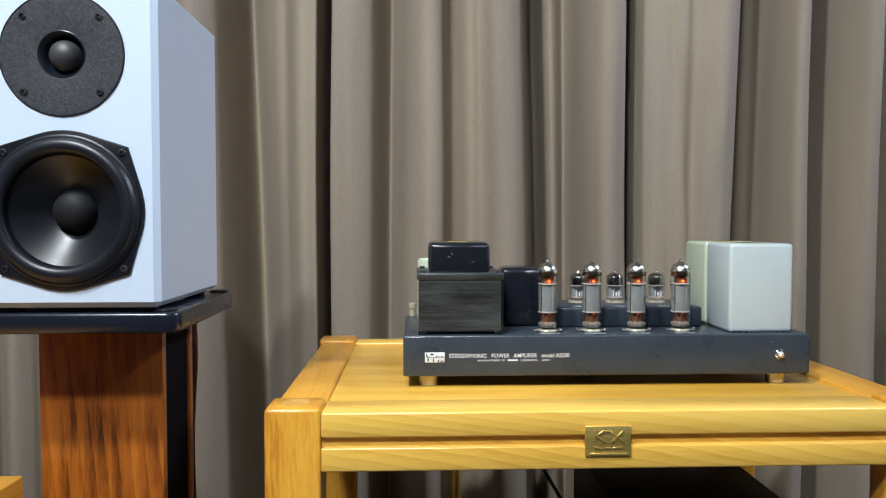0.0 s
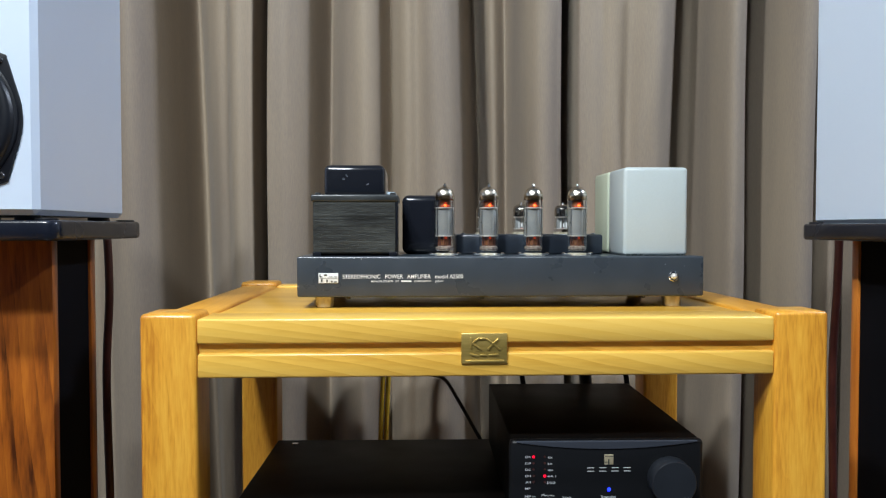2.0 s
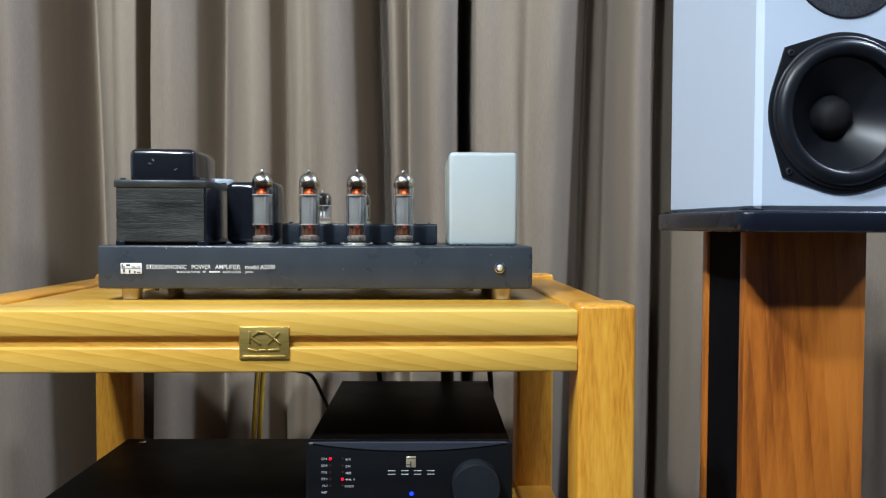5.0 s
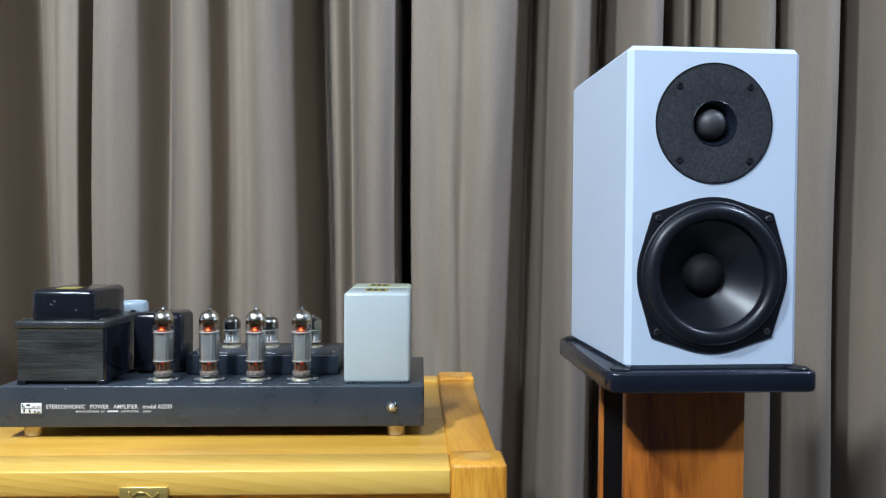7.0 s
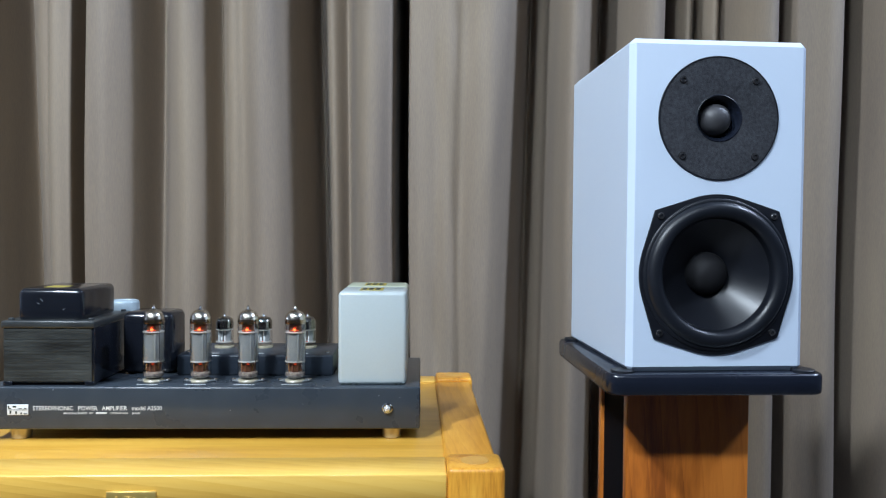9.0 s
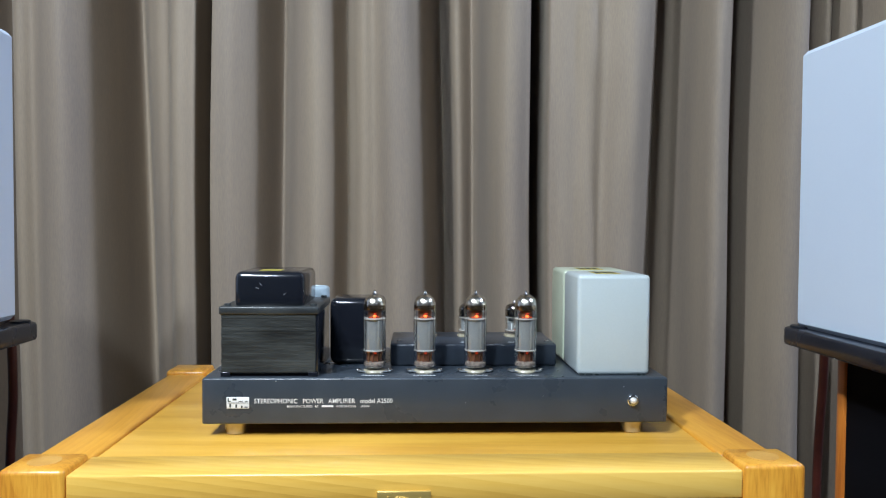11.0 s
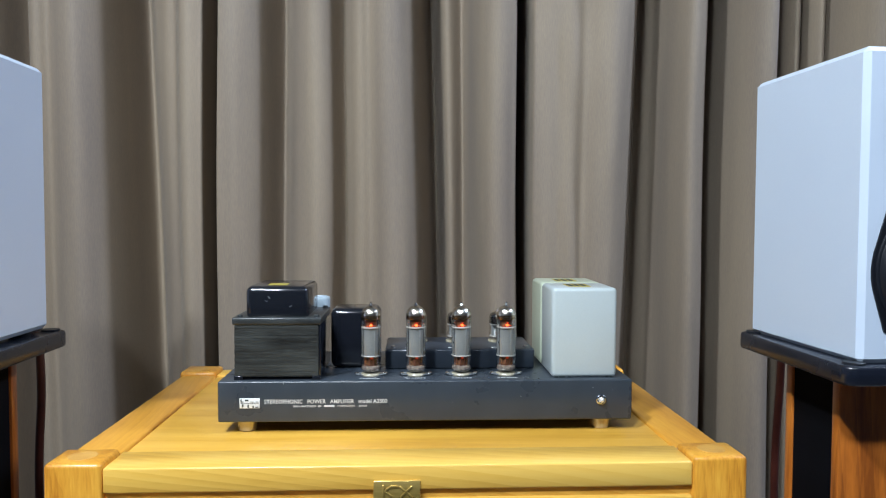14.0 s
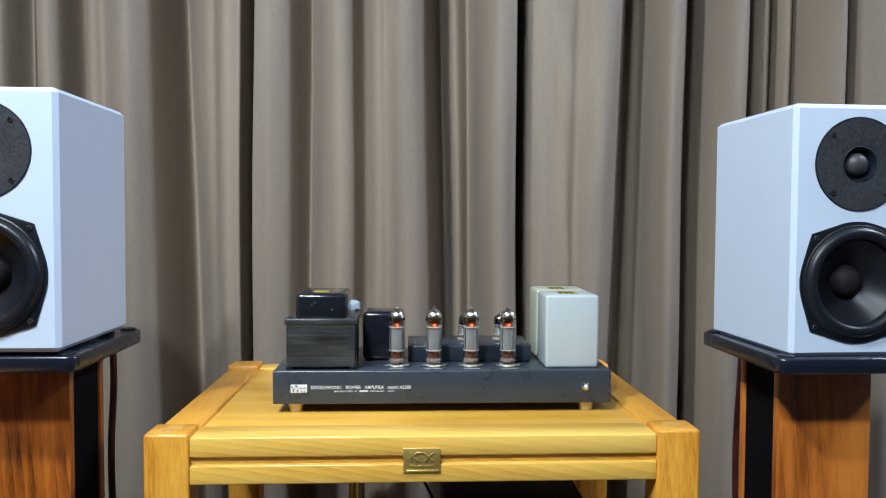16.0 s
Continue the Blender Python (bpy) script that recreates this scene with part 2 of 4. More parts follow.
SMOKE = surface("smoke_grey_panel", (0.13, 0.145, 0.14), (0.10, 0.115, 0.11), 0.3, metal=0.3, grain=700, patch=20, bump=0.05)
CORD_BLACK = surface("black_cord", (0.012, 0.012, 0.013), (0.008, 0.008, 0.009), 0.4, grain=600, patch=60, bump=0.05)
CORD_BROWN = surface("brown_cord", (0.055, 0.012, 0.008), (0.028, 0.007, 0.006), 0.35, grain=600, patch=60, bump=0.05)
CORD_YELLOW = surface("amber_cord", (0.68, 0.44, 0.04), (0.52, 0.31, 0.025), 0.3, grain=600, patch=60, bump=0.05, coat=0.3)
# Unseen room surfaces: dark, bluish tones set how much and how cool light bounces.
PLASTER = surface("wall_plaster", (0.17, 0.19, 0.25), (0.14, 0.16, 0.21), 0.8, grain=120, patch=3, bump=0.2)
CEILING = surface("ceiling_paint", (0.20, 0.23, 0.30), (0.17, 0.195, 0.26), 0.85, grain=120, patch=3, bump=0.1)
FLOOR = wood("floor_boards", (0.115, 0.110, 0.110), (0.090, 0.086, 0.086), (0.06, 0.057, 0.057), "x", 30)
# Vertical tan and darker purplish streaks stand in for mixed light across folds.
CURTAIN = surface("taupe_curtain_cloth", (0.304, 0.245, 0.178), (0.192, 0.157, 0.130), 0.62, grain=900, patch=11, stretch=(1, 1, 0.10), bump=0.3, sheen=0.1, spec=0.3)
FILAMENT = glow("heater_glow", (1.0, 0.12, 0.018), 3.4)
FILAMENT_DIM = glow("dim_heater_glow", (0.9, 0.09, 0.02), 0.26)
LED_RED = glow("red_led", (1.0, 0.0, 0.03), 0.8)
LED_BLUE = glow("blue_led", (0.006, 0.016, 1.0), 6.0)
GLASS = clear_glass("tube_glass")


# ---- mesh helpers ----
def part(name, bm, material, parent=None, label=""):
    me = bpy.data.meshes.new(name)
    bmesh.ops.recalc_face_normals(bm, faces=bm.faces)
    bm.to_mesh(me)
    bm.free()
    me.materials.append(material)
    ob = new(name, me)
    if parent:
        ob.parent = parent
    return tagged(ob, label)


def thing(name, x, y, z, label, category, group="", yaw=0.0):
    ob = new(name)
    ob.matrix_basis = pose(x, y, z, 0, 0, yaw)
    ob.empty_display_size = 0.05
    return tagged(ob, label, category, group)


def smooth(bm, angle=35):
    for f in bm.faces:
        f.smooth = True
    for e in bm.edges:
        if len(e.link_faces) == 2 and e.calc_face_angle(0) > radians(angle):
            e.smooth = False
    return bm


def box(x0, x1, y0, y1, z0, z1, bevel=0.0, segments=2):
    bm = bmesh.new()
    bmesh.ops.create_cube(bm, size=1, matrix=Matrix.Translation(((x0 + x1) / 2, (y0 + y1) / 2, (z0 + z1) / 2)) @ Matrix.Diagonal((x1 - x0, y1 - y0, z1 - z0, 1)))
    if bevel:
        bmesh.ops.bevel(bm, geom=bm.edges[:], offset=bevel, segments=segments, profile=0.5, affect="EDGES")
        smooth(bm, 50)
    return bm


def lathe(profile, steps=32, m=None, angle=40):
    """A turned body about z from (radius, height) pairs, from the bottom up."""
    bm = bmesh.new()
    rings = []
    for r, z in profile:
        if r < 1e-6:
            rings.append([bm.verts.new((0, 0, z))])
        else:
            rings.append([bm.verts.new((r * math.cos(2 * math.pi * k / steps), r * math.sin(2 * math.pi * k / steps), z)) for k in range(steps)])
    for a, b in zip(rings, rings[1:]):
        for k in range(steps):
            j = (k + 1) % steps
            if len(a) == 1 and len(b) == 1:
                continue
            if len(a) == 1:
                bm.faces.new((a[0], b[j], b[k]))
            elif len(b) == 1:
                bm.faces.new((a[k], a[j], b[0]))
            else:
                bm.faces.new((a[k], a[j], b[j], b[k]))
    bmesh.ops.recalc_face_normals(bm, faces=bm.faces)
    smooth(bm, angle)
    if m:
        bm.transform(m)
    return bm


def cylinder(x, y, z0, z1, r, steps=24, edge=0.0):
    e = edge or min(r, z1 - z0) * 0.1
    return lathe([(0, z0), (r - e, z0), (r, z0 + e), (r, z1 - e), (r - e, z1), (0, z1)], steps, Matrix.Translation((x, y, 0)))


FRONT = Matrix.Rotation(radians(90), 4, "X")  # turns a lathe's +z to face -y


def cord(points, r, steps=10, sub=8, flat=1.0):
    """A cord swept along a smooth line through the points."""
    pts = [Vector(p) for p in points]
    line = []
    for i in range(len(pts) - 1):
        p0, p1, p2, p3 = pts[max(i - 1, 0)], pts[i], pts[i + 1], pts[min(i + 2, len(pts) - 1)]
        for k in range(sub):
            t = k / sub
            line.append(0.5 * (2 * p1 + (p2 - p0) * t + (2 * p0 - 5 * p1 + 4 * p2 - p3) * t * t + (3 * p1 - p0 - 3 * p2 + p3) * t ** 3))
    line.append(pts[-1])
    bm = bmesh.new()
    rings = []
    for i, p in enumerate(line):
        d = (line[min(i + 1, len(line) - 1)] - line[max(i - 1, 0)]).normalized()
        side = d.cross(Vector((0, 1, 0)))
        side = side.normalized() if side.length > 0.05 else Vector((1, 0, 0))
        up = side.cross(d).normalized()
        rings.append([bm.verts.new(p + r * (math.cos(2 * math.pi * k / steps) * side + flat * math.sin(2 * math.pi * k / steps) * up)) for k in range(steps)])
    for a, b in zip(rings, rings[1:]):
        for k in range(steps):
            bm.faces.new((a[k], a[(k + 1) % steps], b[(k + 1) % steps], b[k]))
    bm.faces.new(rings[0])
    bm.faces.new(rings[-1])
    return smooth(bm)


def outline(points, y0, y1, bevel=0.0):
    """A plate in the xz plane with the outline given, from y0 to y1."""
    bm = bmesh.new()
    face = bm.faces.new([bm.verts.new((x, y0, z)) for x, z in points])
    got = bmesh.ops.extrude_face_region(bm, geom=[face])
    bmesh.ops.translate(bm, verts=[v for v in got["geom"] if isinstance(v, bmesh.types.BMVert)], vec=(0, y1 - y0, 0))
    if bevel:
        bmesh.ops.bevel(bm, geom=[e for e in bm.edges if abs(e.verts[0].co.y - y0) < 1e-6 and abs(e.verts[1].co.y - y0) < 1e-6], offset=bevel, segments=2, profile=0.5, affect="EDGES")
    return smooth(bm, 30)


def writing(name, text, x0, x1, y, z, height, material, parent, label=""):
    """Raised print facing -y, from x0 to x1, its base line at z, capitals of that height."""
    cu = bpy.data.curves.new(name, "FONT")
    cu.body, cu.size, cu.extrude, cu.resolution_u = text, 1.0, 0.0, 3
    cu.offset = 0.006
    tmp = new(name + "_source", cu)
    me = bpy.data.meshes.new_from_object(tmp.evaluated_get(bpy.context.evaluated_depsgraph_get()))
    bpy.data.objects.remove(tmp)
    bpy.data.curves.remove(cu)
    xs = [v.co.x for v in me.vertices]
    w, tall = max(xs) - min(xs), 0.73
    low = min(xs)
    me.transform(Matrix.Translation((x0, y, z)) @ FRONT @ Matrix.Diagonal(((x1 - x0) / w, height / tall, 1, 1)) @ Matrix.Translation((-low, 0, 0)))
    me.name = name
    me.materials.clear()
    me.materials.append(material)
    ob = new(name, me)
    ob.parent = parent
    return tagged(ob, label)


def joined(*parts):
    bm = bmesh.new()
    for p in parts:
        me = bpy.data.meshes.new("t")
        p.to_mesh(me)
        bm.from_mesh(me)
        p.free()
        bpy.data.meshes.remove(me)
    return bm


def carve(bm, *cutters):
    """bm with the cutters' volumes taken out of it."""
    def loose(b):
        me = bpy.data.meshes.new("t")
        bmesh.ops.recalc_face_normals(b, faces=b.faces)
        b.to_mesh(me)
        b.free()
        return new("t", me)
    body = loose(bm)
    tools = [loose(c) for c in cutters]
    for t in tools:
        mod = body.modifiers.new("cut", "BOOLEAN")
        mod.object, mod.operation, mod.solver = t, "DIFFERENCE", "EXACT"
    me = bpy.data.meshes.new_from_object(body.evaluated_get(bpy.context.evaluated_depsgraph_get()))
    out = bmesh.new()
    out.from_mesh(me)
    for o in (body, *tools):
        bpy.data.objects.remove(o)
    bpy.data.meshes.remove(me)
    return smooth(out, 25)


# ---- the room ----
def slab(name, x0, x1, y0, y1, z0, z1, material, label, category):
    ob = part(name, box(x0, x1, y0, y1, z0, z1), material)
    return tagged(ob, label, category, kind="structure")


slab("floor", -2.4, 2.6, -3.4, 1.0, -0.05, 0.0, FLOOR, "unseen wooden floor of the listening room, dark grey to limit bounced light", "floor")
slab("ceiling", -2.4, 2.6, -3.4, 1.0, 2.5, 2.55, CEILING, "unseen ceiling of the room, blue-grey to cool the bounced light", "ceiling")
slab("wall_north", -2.4, 2.6, 0.9, 1.0, 0.0, 2.5, PLASTER, "wall hidden behind the curtain, blue-grey to cool the bounced light", "wall")
slab("wall_south", -2.4, 2.6, -3.4, -3.3, 0.0, 2.5, PLASTER, "unseen wall closing the room, blue-grey to cool the bounced light", "wall")
slab("wall_west", -2.4, -2.3, -3.3, 0.9, 0.0, 2.5, PLASTER, "unseen wall closing the room, blue-grey to cool the bounced light", "wall")
slab("wall_east", 2.5, 2.6, -3.3, 0.9, 0.0, 2.5, PLASTER, "unseen wall closing the room, blue-grey to cool the bounced light", "wall")

# The folds of the curtain, from west to east: place and depth of the crest, place and depth of the hollow after it.
FOLDS = [
    (-0.973, 0.515, -0.964, 0.560), (-0.899, 0.515, -0.887, 0.550), (-0.844, 0.532, -0.824, 0.570), (-0.744, 0.515, -0.716, 0.570), (-0.660, 0.525, -0.648, 0.535),
    (-0.588, 0.510, -0.525, 0.590), (-0.446, 0.545, -0.437, 0.549), (-0.403, 0.510, -0.384, 0.523), (-0.322, 0.510, -0.257, 0.567), (-0.188, 0.510, -0.147, 0.562),
    (-0.110, 0.525, -0.098, 0.536), (-0.060, 0.506, 0.017, 0.597), (0.040, 0.564, 0.077, 0.578), (0.122, 0.508, 0.157, 0.528),
]
FOLDS += [
    (0.209, 0.518, 0.234, 0.525), (0.254, 0.516, 0.279, 0.524), (0.318, 0.508, 0.412, 0.594), (0.427, 0.570, 0.443, 0.582), (0.458, 0.513, 0.549, 0.592),
    (0.600, 0.514, 0.660, 0.586), (0.682, 0.550, 0.718, 0.582), (0.736, 0.552, 0.762, 0.580), (0.800, 0.513, 0.835, 0.545), (0.915, 0.520, 0.985, 0.585),
    (1.027, 0.518, 1.115, 0.570), (1.132, 0.515, 1.214, 0.565),
]
GAPS = ((-0.783, 0.0100, 0.30), (-0.366, 0.0112, 0.30), (0.174, 0.0118, 0.30), (0.843, 0.0140, 0.30))
# How far the folds lean: metres to the east for each metre up.
LEAN = [(-0.95, 0.0), (-0.60, -0.01), (-0.51, -0.034), (-0.44, -0.01), (-0.35, 0.008), (-0.12, 0.0), (0.015, -0.022), (0.09, -0.012), (0.17, -0.008), (0.25, 0.0), (0.36, 0.034), (0.46, 0.01), (0.8, 0.0), (1.2, 0.01)]


def raw_depth(x):
    if x <= FOLDS[0][0] or x >= FOLDS[-1][0]:
        return 0.545 + 0.035 * math.sin(x * 61) + 0.012 * math.sin(x * 23 + 1)
    for (a, p, h, q), (b, r, _, _) in zip(FOLDS, FOLDS[1:]):
        if a <= x < h:
            return p + (q - p) * ((x - a) / (h - a)) ** 1.5
        if h <= x < b:
            t = (b - x) / (b - h)
            return r + (q - r) * t ** 1.5
    return 0.545


WEIGHTS = [(k * 0.0015, math.exp(-0.5 * (k * 0.0015 / 0.0082) ** 2)) for k in range(-12, 13)]


def fold_depth(x):
    """Depth of the cloth at x: softly rounded folds, with a deep narrow gap where two breadths part."""
    soft = sum(k * raw_depth(x + d) for d, k in WEIGHTS) / sum(k for _, k in WEIGHTS)
    back = soft - 0.51
    return min(0.86, 0.51 + back * (1.0 + 1.5 * min(1.0, max(back, 0.0) / 0.07)) + sum(q * math.exp(-((x - g) / w) ** 6) for g, w, q in GAPS))


def lean_of(x):
    for (a, p), (b, q) in zip(LEAN, LEAN[1:]):
        if a <= x <= b:
            t = (x - a) / (b - a)
            return p + (q - p) * t * t * (3 - 2 * t)
    return 0.0


def curtain():
    nx, nz, x0, x1 = 2400, 48, -1.6, 1.8
    verts, faces = [], []
    depth = [fold_depth(x0 + (x1 - x0) * i / nx) for i in range(nx + 1)]
    slant = [lean_of(x0 + (x1 - x0) * i / nx) for i in range(nx + 1)]
    for k in range(nz + 1):
        z = 0.02 + 2.46 * k / nz
        for i in range(nx + 1):
            x = x0 + (x1 - x0) * i / nx
            lean = slant[i] * (z - 1.05) + 0.005 * noise.noise((x * 6, z * 1.7, 2.0))
            broad = math.exp(-((x - 0.27) / 0.07) ** 4)  # the one wide breadth, which sags in soft swags
            y = depth[i] + 0.006 * noise.noise((x * 9, z * 1.6, 5.0)) + 0.004 * noise.noise((x * 22, z * 1.3, 9.0)) + 0.0016 * noise.noise((x * 50, z * 2.4, 1.0))
            y += broad * 0.006 * noise.noise((x * 14 + z * 3, z * 7 - abs(x - 0.27) * 20, 3.0))
            verts.append((x + lean, y, z))
    for k in range(nz):
        for i in range(nx):
            a = k * (nx + 1) + i
            faces.append((a, a + 1, a + nx + 2, a + nx + 1))
    me = bpy.data.meshes.new("curtain")
    me.from_pydata(verts, [], faces)
    me.materials.append(CURTAIN)
    me.shade_smooth()
    ob = new("curtain", me)
    solid = ob.modifiers.new("cloth", "SOLIDIFY")
    solid.thickness, solid.offset = 0.0015, 1
    return tagged(ob, "floor-length taupe cloth curtain hanging in deep soft folds", "curtain")


curtain()


# ---- the wooden rack ----
TOP = 0.6145


def audio_rack():
    t = thing("audio_rack", -0.026, 0.1, 0.0, "honey-coloured pine audio rack with square posts and a brass badge", "rack", yaw=1.0)
    half, w, d, front, back = 0.3125, 0.050, 0.045, -0.214, 0.215
    for sx in (-1, 1):
        for y0 in (front, back - d):
            x0 = -half if sx < 0 else half - w
            post = part("post", box(x0, x0 + w, y0, y0 + d, 0.0, 0.6225, 0.0042, 3), PINE_POST, t)
            part("plug", cylinder(x0 + w / 2, y0 + d / 2, 0.6215, 0.6229, 0.0125, 28), PINE_END, post, "round end-grain plug")
    inner = half - w
    part("front_rail", joined(box(-inner, inner, front + 0.002, front + 0.05, 0.5950, 0.6177, 0.0018)), PINE, t, "pale pine rail with slanting grain")
    part("groove_strip", box(-inner, inner, front + 0.0075, front + 0.05, 0.585, 0.5965), PINE, t)
    part("front_rail", box(-inner, inner, front + 0.002, front + 0.05, 0.5645, 0.5862, 0.0018), PINE, t)
    part("back_rail", box(-inner, inner, back - 0.04, back - 0.004, 0.5665, 0.6175, 0.002), PINE, t)
    for sx in (-1, 1):
        a, b = (-half + 0.003, -inner + 0.001) if sx < 0 else (inner - 0.001, half - 0.003)
        part("side_rail", box(a, b, front + d, back - d, 0.5665, 0.6178, 0.0035, 3), PINE_SIDE, t)
        part("shelf_rail", box(a, b, front + d, back - d, 0.285, 0.33, 0.0035, 3), PINE_SIDE, t)
    part("top_board", box(-inner, inner, front + 0.05, back - 0.04, 0.594, TOP, 0.001), PINE_TOP, t)
    part("shelf_board", box(-inner, inner, front + 0.012, back - 0.012, 0.305, 0.325, 0.001), PINE_TOP, t)
    part("bottom_board", box(-inner, inner, front + 0.012, back - 0.012, 0.06, 0.08, 0.001), PINE_TOP, t)
    # the badge, in the rack's own axes
    bx, bz, y = -0.0055, 0.5903, front + 0.002
    badge = part("badge", box(bx - 0.0208, bx + 0.0208, y - 0.002, y + 0.006, bz - 0.0138, bz + 0.0138, 0.0006), BRASS, t, "brushed brass badge with embossed lettering")
    em = []
    for x0, z0, x1, z1 in ((-0.012, 0.000, -0.012, 0.010), (-0.012, 0.004, -0.004, 0.010), (-0.011, 0.005, -0.003, -0.001), (0.002, 0.009, 0.014, -0.001), (0.013, 0.009, 0.003, -0.001), (-0.004, 0.009, 0.001, 0.009), (-0.013, -0.005, -0.006, -0.007), (-0.004, -0.006, 0.002, -0.006), (0.004, -0.006, 0.013, -0.0055), (-0.017, -0.0115, 0.018, -0.0115)):
        ln = math.hypot(x1 - x0, z1 - z0)
        b = box(-ln / 2, ln / 2, y - 0.0032, y - 0.0015, -0.0008, 0.0008, 0.0003)
        b.transform(Matrix.Translation((bx + (x0 + x1) / 2, 0, bz + (z0 + z1) / 2)) @ Matrix.Rotation(-math.atan2(z1 - z0, x1 - x0), 4, "Y"))
        em.append(b)
    part("emblem", joined(*em), BRASS, badge, "raised brass strokes")
    return t


audio_rack()


# ---- loudspeakers and stands ----
def screw(x, z, y, r, parent):
    m = Matrix.Translation((x, y, z)) @ FRONT
    head = lathe([(r, -0.001), (r, 0.0006), (r * 0.8, 0.0014), (r * 0.45, 0.0016), (r * 0.42, 0.0004), (0, 0.0004)], 16, m)
    part("screw", head, SCREW, parent)


def loudspeaker():
    t = thing("loudspeaker", 0, 0, 0, "white lacquered two-way bookshelf loudspeaker with black drivers", "loudspeaker", "pair of loudspeakers")
    w, d, h = 0.0805, 0.197, 0.2875
    cab = box(-w, w, 0, d, -0.0048, h, 0.0052, 1)
    wz, tz = 0.0815, 0.2185
    hole = lathe([(0, -0.05), (0.0585, -0.05), (0.0585, 0.01), (0, 0.01)], 64, Matrix.Translation((-0.0012, 0, wz)) @ FRONT)
    hole2 = lathe([(0, -0.03), (0.0225, -0.03), (0.0225, 0.01), (0, 0.01)], 48, Matrix.Translation((-0.0012, 0, tz)) @ FRONT)
    part("cabinet", carve(cab, hole, hole2), WHITE, t)
    # woofer: frame with four ears, rubber roll, cone and cap
    pts = []
    for q in range(4):
        a0 = q * 90
        for a in (-15, -10, -5, 0, 5, 10, 15):
            r = 0.0700 if q % 2 == 0 else 0.0708
            pts.append((r * math.cos(radians(a0 + a)), r * math.sin(radians(a0 + a))))
        c, s = (1, 1) if q == 0 else (-1, 1) if q == 1 else (-1, -1) if q == 2 else (1, -1)
        for ex, ez in ((0.0570, 0.0535), (0.0562, 0.0562), (0.0535, 0.0572)) if q in (0, 2) else ((0.0535, 0.0572), (0.0562, 0.0562), (0.0570, 0.0535)):
            pts.append((c * ex, s * ez))
    plate = outline([(x - 0.0012, z + wz) for x, z in pts], -0.0020, 0.001, 0.0007)
    bore = lathe([(0, -0.02), (0.0575, -0.02), (0.0575, 0.02), (0, 0.02)], 64, Matrix.Translation((-0.0012, 0, wz)) @ FRONT)
    wf = part("woofer_frame", carve(plate, bore), BASKET, t, "black woofer frame with four screwed ears")
    m = Matrix.Translation((-0.0012, 0, wz)) @ FRONT
    roll = [(0.0672, 0.0012), (0.0669, 0.0032), (0.0658, 0.0040), (0.0640, 0.0040)]
    roll += [(0.0568 + 0.0068 * math.cos(radians(a)), 0.0036 + 0.0056 * math.sin(radians(a))) for a in range(10, 181, 17)] + [(0.0499, 0.0026), (0.0492, 0.0)]
    part("surround", lathe(roll, 72, m), RUBBER, wf, "black half-roll rubber surround")
    part("cone", lathe([(0.0496, 0.0022), (0.0490, -0.0005), (0.0405, -0.0070), (0.0300, -0.0150), (0.0205, -0.0212), (0.0188, -0.0222), (0.0186, -0.0235)], 72, m), CONE, wf)
    part("dust_cap", lathe([(0.0196, -0.0218), (0.0193, -0.0195), (0.0174, -0.0145), (0.0134, -0.0102), (0.0072, -0.0075), (0, -0.0067)], 48, m), DUST_CAP, wf, "domed black dust cap")
    for sx in (-1, 1):
        for sz in (-1, 1):
            screw(sx * 0.0512 - 0.0012, wz + sz * 0.0512, -0.0020, 0.0033, wf)
    # tweeter: flat flange, flared throat and dome
    m = Matrix.Translation((-0.0012, 0, tz)) @ FRONT
    tw = part("tweeter_flange", lathe([(0.0533, -0.0005), (0.0537, 0.0004), (0.0532, 0.0010), (0.0212, 0.0010), (0.0200, 0.0008), (0.0190, -0.001), (0.0168, -0.0070), (0.0150, -0.0100)], 72, m), FLANGE, t, "round charcoal tweeter faceplate")
    part("rim", lathe([(0.0530, 0.0009), (0.0531, 0.0013), (0.0540, 0.0013), (0.0544, 0.0006), (0.0544, -0.0005)], 72, m), BASKET, tw)
    part("throat", lathe([(0.0208, 0.0012), (0.0200, 0.0016), (0.0189, -0.0002), (0.0160, -0.0072), (0.0146, -0.0098), (0.0140, -0.0110)], 56, m), BLACK_LACQUER, tw)
    part("dome", lathe([(0.0142, -0.0102), (0.0140, -0.0070), (0.0125, -0.0025), (0.0095, 0.0012), (0.0050, 0.0034), (0, 0.0041)], 40, m), DOME, tw, "grey soft dome")
    for sx in (-1, 1):
        for sz in (-1, 1):
            screw(sx * 0.0328 - 0.0012, tz + sz * 0.0330, -0.0010, 0.0034, tw)
    for sx in (-1, 1):
        for y in (0.022, d - 0.022):
            part("pad", cylinder(sx * 0.060, y, -0.0105, -0.0040, 0.011, 20), RUBBER, t)
    return t


